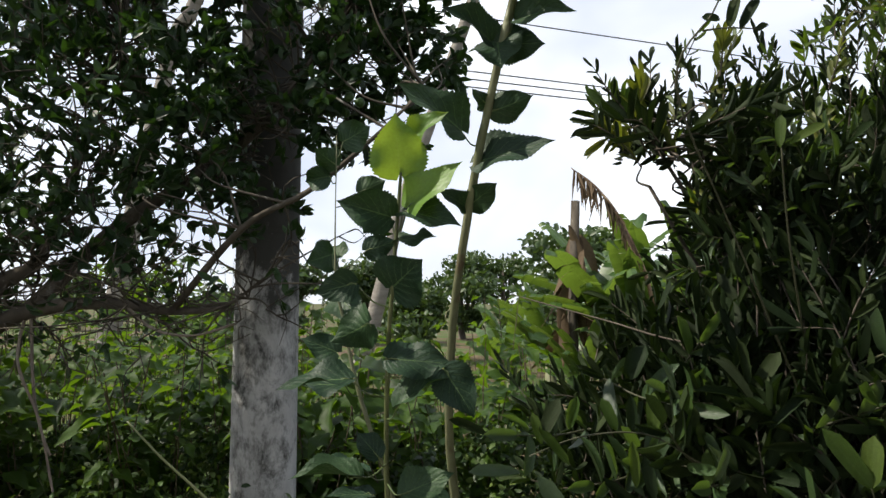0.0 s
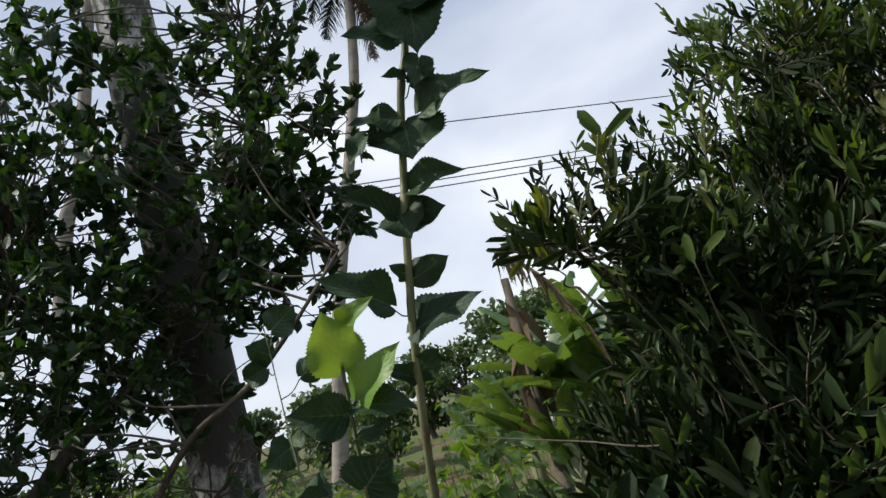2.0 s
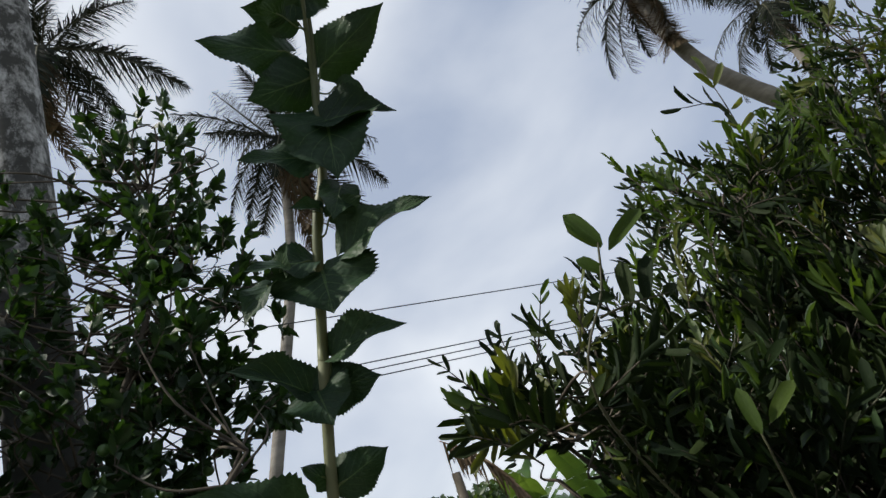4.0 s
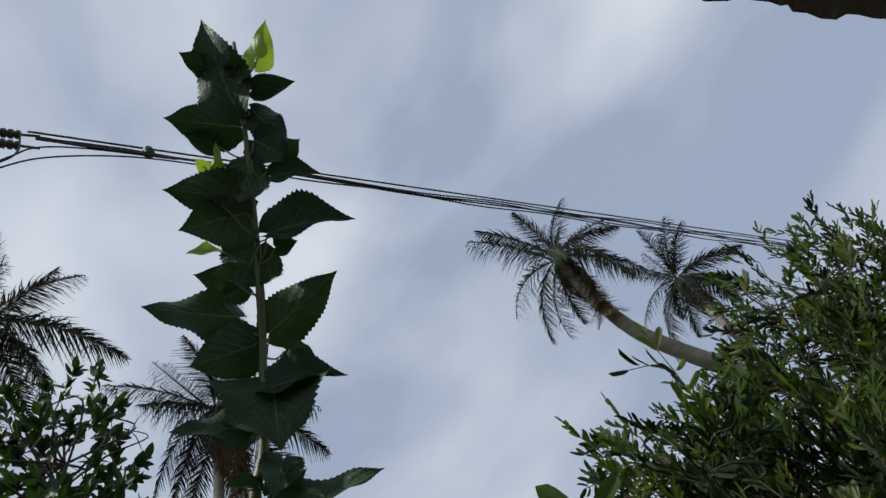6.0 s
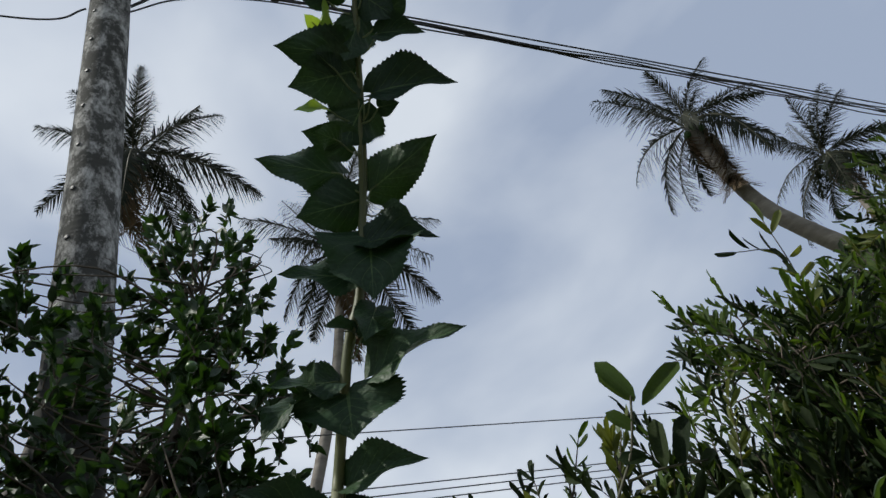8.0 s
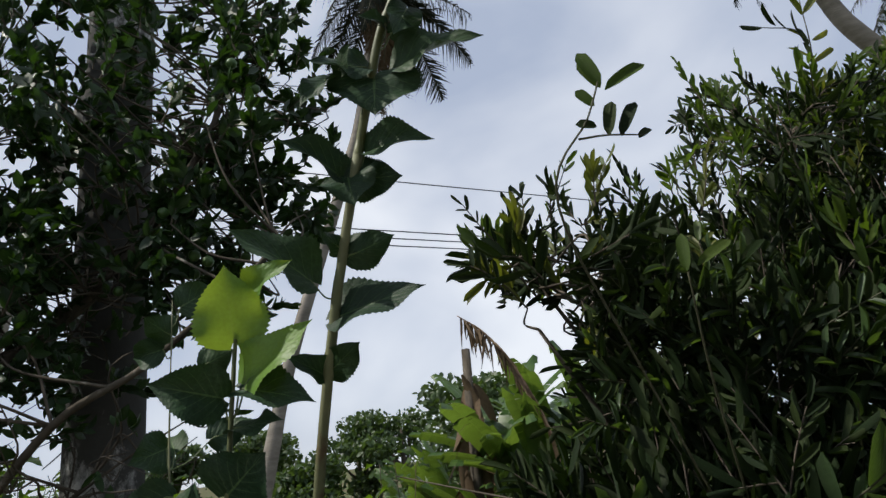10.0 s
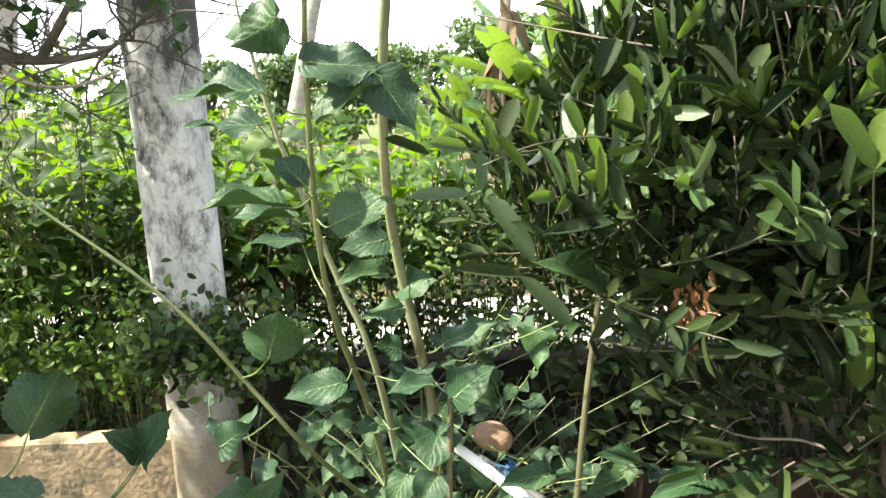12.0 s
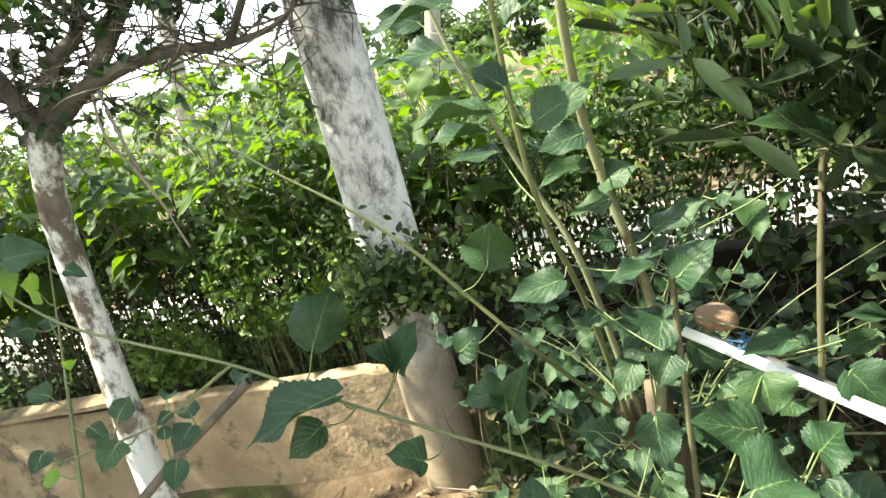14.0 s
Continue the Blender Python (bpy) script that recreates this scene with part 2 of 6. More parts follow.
mulberry_leaf = leaf_material("mulberry_leaf", [(0.012, 0.030, 0.015), (0.018, 0.043, 0.019), (0.028, 0.058, 0.022)], (0.05, 0.13, 0.01), 0.5, 0.04, 6.0, 0.35, 0.25, 0.35, 0.2)
mulberry_young = leaf_material("mulberry_young_leaf", [(0.09, 0.20, 0.03), (0.13, 0.25, 0.04)], (0.38, 0.52, 0.03), 0.45, 0.38, 6.0, 0.3)
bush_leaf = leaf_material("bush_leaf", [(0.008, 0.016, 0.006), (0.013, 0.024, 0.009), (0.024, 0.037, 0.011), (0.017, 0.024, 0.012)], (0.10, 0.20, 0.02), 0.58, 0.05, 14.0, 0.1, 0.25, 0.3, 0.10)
bush_mid = leaf_material("bush_lighter_leaf", [(0.030, 0.060, 0.021), (0.044, 0.080, 0.028), (0.036, 0.056, 0.036)], (0.20, 0.35, 0.03), 0.42, 0.20, 14.0, 0.12, 0.2, 0.3, 0.45)
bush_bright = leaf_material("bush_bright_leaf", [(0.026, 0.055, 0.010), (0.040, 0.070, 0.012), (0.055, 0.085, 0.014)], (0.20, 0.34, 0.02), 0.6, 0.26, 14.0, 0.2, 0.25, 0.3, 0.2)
bush_young = leaf_material("bush_young_leaf", [(0.06, 0.09, 0.014), (0.095, 0.105, 0.014), (0.04, 0.08, 0.014)], (0.28, 0.32, 0.02), 0.45, 0.3, 14.0, 0.2)
citrus_leaf = leaf_material("citrus_leaf", [(0.008, 0.024, 0.008), (0.014, 0.037, 0.011), (0.024, 0.055, 0.014)], (0.11, 0.27, 0.014), 0.42, 0.10, 10.0, 0.12, 0.2, 0.25, 0.3)
# the last two tones are raised to stand for sunlit leaves in the hedge
hedge_leaf = leaf_material("hedge_leaf", [(0.006, 0.016, 0.0045), (0.013, 0.032, 0.008), (0.045, 0.085, 0.019), (0.13, 0.18, 0.05)], (0.10, 0.20, 0.012), 0.4, 0.12, 8.0, 0.15, 0.2, 0.2, 0.22)
vine_leaf = leaf_material("vine_leaf", [(0.008, 0.025, 0.004), (0.016, 0.043, 0.005), (0.042, 0.085, 0.009)], (0.19, 0.34, 0.012), 0.55, 0.32, 8.0, 0.2, 0.2, 0.25, 0.22)
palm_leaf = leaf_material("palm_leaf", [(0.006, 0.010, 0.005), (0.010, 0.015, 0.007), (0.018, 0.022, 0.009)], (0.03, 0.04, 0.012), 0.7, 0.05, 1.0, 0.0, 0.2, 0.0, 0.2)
palm_dry = leaf_material("palm_dry_leaf", [(0.09, 0.06, 0.035), (0.14, 0.10, 0.06)], (0.12, 0.08, 0.04), 0.8, 0.15, 1.0, 0.0, 0.2, 0.0, 0.2)
banana_leaf = leaf_material("banana_leaf", [(0.028, 0.068, 0.013), (0.044, 0.096, 0.018), (0.064, 0.12, 0.024)], (0.22, 0.34, 0.035), 0.4, 0.32, 30.0, 0.3)
far_leaf = leaf_material("far_tree_leaf", [(0.017, 0.040, 0.014), (0.030, 0.060, 0.017), (0.046, 0.084, 0.023)], (0.15, 0.25, 0.03), 0.5, 0.22, 1.0, 0.0)
dead_leaf = leaf_material("dead_leaf", [(0.13, 0.055, 0.022), (0.19, 0.085, 0.035), (0.09, 0.045, 0.022)], (0.22, 0.10, 0.03), 0.7, 0.2, 8.0, 0.1)
litter_leaf = leaf_material("litter_leaf", [(0.20, 0.13, 0.07), (0.32, 0.23, 0.13), (0.12, 0.075, 0.04), (0.42, 0.34, 0.23)], (0.3, 0.2, 0.1), 0.8, 0.1, 8.0, 0.1)
grass_blade = leaf_material("grass", [(0.020, 0.046, 0.009), (0.038, 0.070, 0.012), (0.07, 0.085, 0.024)], (0.26, 0.37, 0.035), 0.6, 0.32, 1.0, 0.0)
green_stem = rough_material("green_stem", [(0.3, (0.05, 0.065, 0.022)), (0.7, (0.10, 0.11, 0.042))], 12, (1, 1, 0.3), 0.5, 90, 0.2)
pale_stem = rough_material("mulberry_stem", [(0.3, (0.095, 0.105, 0.05)), (0.55, (0.15, 0.158, 0.085)), (0.75, (0.215, 0.22, 0.13))], 9, (1, 1, 0.4), 0.65, 110, 0.4, 0.002, ((0.09, 0.06, 0.03), 7.0, 0.56))
brown_stem = rough_material("brown_stem", [(0.3, (0.045, 0.034, 0.022)), (0.7, (0.11, 0.083, 0.053))], 14, (1, 1, 0.5), 0.8, 80, 0.6)
petiole_mat = rough_material("petiole", [(0.3, (0.065, 0.095, 0.032)), (0.7, (0.11, 0.14, 0.05))], 10, (1, 1, 1), 0.5, 60, 0.1)
twig_bark = rough_material("citrus_twig_bark", [(0.3, (0.04, 0.033, 0.026)), (0.7, (0.11, 0.095, 0.075))], 9, (1, 1, 0.6), 0.9, 60, 0.6, 0.004, ((0.22, 0.21, 0.19), 9.0, 0.62))
citrus_bark = rough_material("citrus_bark", [(0.3, (0.05, 0.04, 0.03)), (0.55, (0.13, 0.11, 0.085)), (0.75, (0.23, 0.21, 0.18))], 7, (1, 1, 0.6), 0.9, 55, 0.8, 0.006, ((0.52, 0.52, 0.49), 5.0, 0.475))
bush_bark = rough_material("bush_bark", [(0.3, (0.05, 0.042, 0.033)), (0.7, (0.13, 0.11, 0.09))], 12, (1, 1, 0.5), 0.85, 60, 0.5)
dry_wood = rough_material("dry_wood", [(0.3, (0.14, 0.11, 0.088)), (0.7, (0.26, 0.22, 0.185))], 12, (1, 1, 0.4), 0.85, 70, 0.5)
palm_bark = rough_material("palm_bark", [(0.3, (0.14, 0.125, 0.11)), (0.7, (0.27, 0.25, 0.22))], 1.5, (1, 1, 4.0), 0.9, 8, 0.6, 0.03)
cement = rough_material("wall_cement", [(0.3, (0.19, 0.14, 0.085)), (0.55, (0.29, 0.22, 0.14)), (0.8, (0.38, 0.30, 0.20))], 3.5, (1, 1, 1), 0.9, 38, 0.8, 0.010, ((0.11, 0.095, 0.065), 3.4, 0.52))
# cement darkened nearly to black, with the shrubs' shade in its colour
shaded_cement = rough_material("shaded_cement", [(0.3, (0.007, 0.0065, 0.005)), (0.55, (0.015, 0.013, 0.009)), (0.8, (0.035, 0.03, 0.02))], 4, (1, 1, 1), 0.95, 45, 0.5, 0.006)
soil = rough_material("soil", [(0.3, (0.045, 0.032, 0.021)), (0.55, (0.105, 0.075, 0.047)), (0.8, (0.20, 0.15, 0.10))], 2.2, (1, 1, 1), 0.95, 30, 0.8, 0.02, ((0.055, 0.085, 0.024), 0.5, 0.46))
white_plastic = rough_material("white_plastic", [(0.3, (0.70, 0.70, 0.68)), (0.7, (0.82, 0.82, 0.80))], 4, (1, 1, 1), 0.35, 40, 0.05)
black_rubber = rough_material("black_rubber", [(0.3, (0.02, 0.02, 0.02)), (0.7, (0.05, 0.05, 0.05))], 8, (1, 1, 1), 0.6, 60, 0.2)
blue_cord = rough_material("blue_cord", [(0.3, (0.015, 0.06, 0.13)), (0.7, (0.03, 0.10, 0.2))], 60, (1, 1, 1), 0.7, 200, 0.6)
husk = rough_material("husk", [(0.3, (0.16, 0.10, 0.065)), (0.7, (0.30, 0.20, 0.135))], 18, (1, 1, 1), 0.85, 120, 0.6)
cable = rough_material("cable", [(0.3, (0.012, 0.012, 0.014)), (0.7, (0.03, 0.03, 0.032))], 8, (1, 1, 1), 0.5, 80, 0.1)
porcelain = rough_material("insulator_glaze", [(0.3, (0.03, 0.025, 0.025)), (0.7, (0.07, 0.06, 0.06))], 10, (1, 1, 1), 0.3, 80, 0.1)
galvanised = rough_material("dark_steel", [(0.3, (0.06, 0.06, 0.06)), (0.7, (0.14, 0.13, 0.12))], 10, (1, 1, 1), 0.5, 60, 0.2, 0.002, None, 0.6)
roof_metal = rough_material("rusty_roof_sheet", [(0.3, (0.02, 0.017, 0.015)), (0.7, (0.06, 0.045, 0.038))], 4, (1, 1, 1), 0.7, 40, 0.3, 0.003, ((0.08, 0.04, 0.02), 3.0, 0.64), 0.2)
plaster = rough_material("house_plaster", [(0.3, (0.40, 0.38, 0.34)), (0.7, (0.55, 0.52, 0.47))], 3, (1, 1, 1), 0.9, 40, 0.3)
rust_sheet = rough_material("brown_sheet", [(0.3, (0.020, 0.012, 0.009)), (0.7, (0.052, 0.030, 0.022))], 5, (1, 1, 1), 0.75, 50, 0.4)
fruit_skin = rough_material("fruit_skin", [(0.3, (0.03, 0.08, 0.02)), (0.7, (0.06, 0.12, 0.03))], 20, (1, 1, 1), 0.35, 150, 0.2)
palm_stalk = rough_material("palm_stalk", [(0.3, (0.03, 0.03, 0.016)), (0.7, (0.07, 0.065, 0.03))], 8, (1, 1, 1), 0.6, 40, 0.2)
weed_leaf = leaf_material("weed_leaf", [(0.05, 0.11, 0.02), (0.075, 0.15, 0.025), (0.11, 0.18, 0.04)], (0.24, 0.38, 0.03), 0.5, 0.3, 6.0, 0.2)


def pole_material():
    """Spun concrete: fine rings, pale patches, dark mossy streaks, and a band painting in the citrus's shade."""
    m, nodes, links, bsdf, out = material("pole_concrete")
    co = nodes.new("ShaderNodeTexCoord")
    mp = nodes.new("ShaderNodeMapping")
    mp.inputs["Scale"].default_value = (1, 1, 0.45)
    links.new(co.outputs["Object"], mp.inputs["Vector"])
    big = node(nodes, "ShaderNodeTexNoise", Scale=5.0, Detail=9.0, Roughness=0.7)
    links.new(mp.outputs["Vector"], big.inputs["Vector"])
    tone = ramp(nodes, [(0.3, (0.28, 0.275, 0.26)), (0.5, (0.47, 0.465, 0.45)), (0.7, (0.64, 0.635, 0.62))])
    links.new(big.outputs["Fac"], tone.inputs["Fac"])
    moss = node(nodes, "ShaderNodeTexNoise", Scale=8.0, Detail=12.0, Roughness=0.78, Distortion=0.2)
    streak = nodes.new("ShaderNodeMapping")
    streak.inputs["Scale"].default_value = (1.25, 1.25, 0.75)
    links.new(co.outputs["Object"], streak.inputs["Vector"])
    links.new(streak.outputs["Vector"], moss.inputs["Vector"])
    sep = nodes.new("ShaderNodeSeparateXYZ")
    links.new(co.outputs["Object"], sep.inputs[0])
    # thickens the moss 2 to 3.5 m up, painting in the citrus crown's shade
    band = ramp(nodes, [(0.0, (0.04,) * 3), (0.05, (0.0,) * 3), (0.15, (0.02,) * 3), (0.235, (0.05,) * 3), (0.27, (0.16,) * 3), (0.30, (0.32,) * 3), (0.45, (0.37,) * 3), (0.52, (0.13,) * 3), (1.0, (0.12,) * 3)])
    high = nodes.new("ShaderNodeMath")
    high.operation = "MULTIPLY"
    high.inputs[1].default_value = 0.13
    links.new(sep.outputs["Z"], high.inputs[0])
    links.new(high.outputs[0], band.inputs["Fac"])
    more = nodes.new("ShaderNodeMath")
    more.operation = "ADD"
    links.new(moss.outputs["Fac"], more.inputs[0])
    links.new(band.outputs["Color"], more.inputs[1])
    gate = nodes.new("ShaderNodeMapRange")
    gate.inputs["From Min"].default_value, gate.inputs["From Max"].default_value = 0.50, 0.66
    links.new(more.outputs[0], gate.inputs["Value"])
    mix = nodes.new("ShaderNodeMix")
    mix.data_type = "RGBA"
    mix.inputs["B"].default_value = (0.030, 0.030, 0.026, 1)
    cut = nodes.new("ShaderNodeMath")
    cut.operation = "MULTIPLY"
    cut.inputs[1].default_value = 0.93
    links.new(gate.outputs["Result"], cut.inputs[0])
    links.new(cut.outputs[0], mix.inputs["Factor"])
    links.new(tone.outputs["Color"], mix.inputs["A"])
    # tan foot, its colour darkened to take in the dappled shade there
    low_tan = ramp(nodes, [(0.0, (1.0,) * 3), (0.10, (0.85,) * 3), (0.16, (0.0,) * 3)])
    uneven = nodes.new("ShaderNodeMath")
    uneven.operation = "MULTIPLY_ADD"
    uneven.inputs[1].default_value = 0.12
    links.new(big.outputs["Fac"], uneven.inputs[0])
    links.new(high.outputs[0], uneven.inputs[2])
    links.new(uneven.outputs[0], low_tan.inputs["Fac"])
    foot = nodes.new("ShaderNodeMix")
    foot.data_type = "RGBA"
    foot.inputs["B"].default_value = (0.175, 0.138, 0.088, 1)
    links.new(low_tan.outputs["Color"], foot.inputs["Factor"])
    links.new(mix.outputs["Result"], foot.inputs["A"])
    links.new(foot.outputs["Result"], bsdf.inputs["Base Color"])
    bsdf.inputs["Roughness"].default_value, bsdf.inputs["Specular IOR Level"].default_value = 0.92, 0.15
    ring = nodes.new("ShaderNodeTexWave")
    ring.bands_direction = "Z"
    ring.inputs["Scale"].default_value, ring.inputs["Distortion"].default_value, ring.inputs["Detail"].default_value = 9.0, 6.0, 4.0
    links.new(co.outputs["Object"], ring.inputs["Vector"])
    fine = node(nodes, "ShaderNodeTexNoise", Scale=70.0, Detail=5.0)
    links.new(co.outputs["Object"], fine.inputs["Vector"])
    both = nodes.new("ShaderNodeMath")
    both.operation = "ADD"
    links.new(ring.outputs["Fac"], both.inputs[0])
    links.new(fine.outputs["Fac"], both.inputs[1])
    bp = node(nodes, "ShaderNodeBump", Strength=0.2, Distance=0.003)
    links.new(both.outputs[0], bp.inputs["Height"])
    links.new(bp.outputs["Normal"], bsdf.inputs["Normal"])
    return m


pole_concrete = pole_material()
GROUND = -0.1


def bulge(x, y):
    """Height of the soil over its level: small waves, and a trough along the garden wall."""
    ease = [min(1.0, max(0.0, q)) for q in ((0.05 - x) / 0.5, (y - 1.3) / 0.7, (3.5 - y) / 0.1, (x + 6.0) / 0.6)]
    deep = math.prod(q * q * (3 - 2 * q) for q in ease)
    return 0.05 * math.sin(x * 1.7 + 0.4) * math.cos(y * 1.3) + 0.03 * math.sin(x * 4.1 + y * 3.3) - 0.36 * deep


# ---- ground ----
def build_ground():
    xs = np.concatenate([-np.geomspace(900, 6, 14), np.linspace(-5, 5, 60), np.geomspace(6, 900, 14)])
    ys = np.concatenate([-np.geomspace(900, 4, 12), np.linspace(-3, 8, 66), np.geomspace(9, 900, 16)])
    v = [(x, y, GROUND + (bulge(x, y) if abs(x) < 6 and -4 < y < 9 else 0.0)) for y in ys for x in xs]
    n = len(xs)
    f = [(j * n + i, j * n + i + 1, (j + 1) * n + i + 1, (j + 1) * n + i) for j in range(len(ys) - 1) for i in range(n - 1)]
    ob = part("ground", mesh("ground", v, f), soil)
    tagged(ob, "bare brown garden soil with dry patches and sparse green", "ground", kind="structure")


build_ground()


def box(bm, lo, hi, bevel=0.0, jitter=0.0, seed=0):
    rng = random.Random(seed)
    r = bmesh.ops.create_cube(bm, size=1.0)
    for v in r["verts"]:
        for k in range(3):
            v.co[k] = lo[k] + (v.co[k] + 0.5) * (hi[k] - lo[k]) + rng.uniform(-jitter, jitter)
    if bevel:
        bmesh.ops.bevel(bm, geom=[e for e in bm.edges if e.verts[0] in r["verts"]], offset=bevel, segments=2, affect="EDGES")


# ---- low garden wall ----
def build_low_wall():
    """Cracked cement wall; a top course laid on it, with broken edges."""
    def run(name, x0, x1, y, top, thick, mat, label):
        bm = bmesh.new()
        n = int((x1 - x0) / 0.09)
        rng = random.Random(int(x0 * 10) + 50)
        rows = []
        for i in range(n + 1):
            x = x0 + (x1 - x0) * i / n
            z = top + 0.006 * math.sin(x * 5) + (rng.uniform(-0.03, 0.0) if rng.random() < 0.06 else rng.uniform(-0.004, 0.003))
            rows.append([bm.verts.new((x, y - thick / 2 + rng.uniform(-0.004, 0.004), GROUND - 0.6)),
                         bm.verts.new((x, y - thick / 2 + rng.uniform(-0.004, 0.004), z - 0.012)),
                         bm.verts.new((x, y - thick / 2 + 0.012, z)), bm.verts.new((x, y + thick / 2 - 0.012, z)),
                         bm.verts.new((x, y + thick / 2, z - 0.012)), bm.verts.new((x, y + thick / 2, GROUND - 0.6))])
        for a, b in zip(rows, rows[1:]):
            for k in range(5):
                bm.faces.new((a[k], a[k + 1], b[k + 1], b[k]))
        for r in (rows[0], rows[-1][::-1]):
            bm.faces.new(r)
        bmesh.ops.recalc_face_normals(bm, faces=bm.faces)
        return tagged(part(name, bm, mat), label, "wall", kind="structure")
    run("wall_north", -5.5, -0.97, 3.42, 0.19, 0.10, cement, "low tan cement garden wall, stained and chipped along its top")
    run("wall_north_east", -0.55, 4.5, 3.5, 0.48, 0.10, shaded_cement, "low cement garden wall, near-black with the shrubs' shade in its colour")


build_low_wall()


# ---- concrete pole with its fittings and cables ----
POLE = (-0.798, 3.3)


def lathe(profile, sides=24):
    """Revolved (radius, height) profile as (verts, quads, uv)."""
    v, uv = [], []
    for r, z in profile:
        for k in range(sides):
            a = 2 * math.pi * k / sides
            v.append((r * math.cos(a), r * math.sin(a), z)), uv.append((k / sides, z))
    f = [(i * sides + k, i * sides + (k + 1) % sides, (i + 1) * sides + (k + 1) % sides, (i + 1) * sides + k)
         for i in range(len(profile) - 1) for k in range(sides)]
    return np.array(v), np.array(f), np.array(uv)


def build_pole():
    thing = new("utility_pole")
    thing.location = (POLE[0], POLE[1], GROUND)
    tagged(thing, "tall round grey concrete utility pole with mossy stains and a painted band of citrus shade", "utility pole")
    top = 7.65
    prof = [(0.15, -0.8)] + [(0.145 - 0.022 * z / top, z) for z in np.linspace(0, top - 0.03, 60)] + [(0.105, top), (0.05, top + 0.012), (0.001, top + 0.012)]
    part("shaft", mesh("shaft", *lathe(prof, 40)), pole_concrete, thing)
    plug = mesh("climbing_hole", *lathe([(0.001, -0.006), (0.014, -0.006), (0.014, 0.006), (0.001, 0.006)], 10))   # dark climbing holes
    for k in range(15):
        z = top - 0.55 - 0.33 * k
        r = 0.145 - 0.022 * z / top
        ob = part("climbing_hole", plug, black_rubber, thing)
        ob.matrix_basis = Matrix.Translation((r * math.cos(-1.9) * 0.985, r * math.sin(-1.9) * 0.985, z)) @ Euler((math.pi / 2, 0, -1.9 + math.pi / 2)).to_matrix().to_4x4()
    bracket = part("bracket", mesh("bracket", *lathe([(0.127, 7.15), (0.136, 7.15), (0.136, 7.21), (0.127, 7.21)], 32)), galvanised, thing, "dark steel band round the shaft")
    for k, (ang, h, tilt) in enumerate(((0.25, 7.19, 0.1), (0.32, 7.06, 0.05), (3.35, 7.21, 0.0), (3.4, 7.05, 0.0))):
        ins = part("insulator", mesh("insulator", *lathe([(0.010, -0.11), (0.034, -0.10), (0.034, -0.075), (0.022, -0.07), (0.036, -0.055), (0.036, -0.03),
                                                          (0.022, -0.025), (0.036, -0.01), (0.036, 0.015), (0.022, 0.02), (0.034, 0.035), (0.034, 0.06), (0.010, 0.065)], 16)), porcelain, thing, "dark glazed spool insulator")
        ins.matrix_local = Matrix.Translation((0.24 * math.cos(ang), 0.24 * math.sin(ang), h)) @ Euler((0, math.pi / 2 + tilt, ang)).to_matrix().to_4x4()
        arm = part("insulator_pin", mesh("insulator_pin", *tube([(0.12 * math.cos(ang), 0.12 * math.sin(ang), h), (0.42 * math.cos(ang), 0.42 * math.sin(ang), h)], (0.012, 0.010), 8)), galvanised, thing)
    head = smooth_line([(-0.06, -0.10, 7.2), (-0.06, -0.11, 7.5), (-0.09, -0.12, 7.68), (-0.17, -0.13, 7.79), (-0.24, -0.13, 7.82)])
    part("conduit", mesh("conduit", *tube(head, (0.018, 0.02, 0.026, 0.03), 12)), cable, thing, "black service conduit with a bent head")


build_pole()


def cable_run(name, label, a, b, sag, radius, strands=1, spread=0.0, seed=0, ripple=0.0):
    """Hanging cable or bundle between two places."""
    rng = np.random.default_rng(seed)
    a, b = np.array(a, float), np.array(b, float)
    s = np.linspace(0, 1, 90)
    chunks = []
    for k in range(strands):
        off = rng.uniform(-1, 1, 3) * spread
        ph, fq = rng.uniform(0, 6), rng.uniform(5, 11)
        pts = a + (b - a) * s[:, None]
        pts[:, 2] -= sag * 4 * s * (1 - s) + (rng.uniform(0.0, 1.0) * spread * np.sin(s * fq + ph) ** 2 if strands > 1 else 0)
        pts += off * np.sin(np.pi * s)[:, None] * 0.8
        pts[:, 2] -= ripple * np.sin(s * 4 * fq + ph) ** 2
        chunks.append(tube(pts, (radius, radius), 6))
    ob = part(name, mesh(name, *merged(chunks)), cable)
    return tagged(ob, label, "cable")


EAST = (24.0, 11.45)
cable_run("overhead_wire", "single black overhead wire running off the pole", (-0.46, 3.36, 7.10), (EAST[0], EAST[1], 7.12), 0.05, 0.009)
for i in range(5):
    cable_run("service_cable", "loose black overhead cable in a bundle", (-0.40, 3.33, 6.96), (EAST[0], EAST[1] + 0.05, 6.95), 0.04 + 0.02 * i, 0.008, 1, 0.05, 4 + i, 0.05)["group"] = "cable bundle"
cable_run("overhead_wire", "black overhead wire leaving the far side of the pole", (-1.13, 3.22, 7.12), (-22, 0.2, 7.0), 0.3, 0.009)
for i in range(3):
    cable_run("overhead_wire", "black overhead wire leaving the far side of the pole", (-1.13, 3.22, 6.97), (-22, 0.2, 6.7), 0.35 + 0.05 * i, 0.008, 1, 0.05, 8 + i, 0.03)
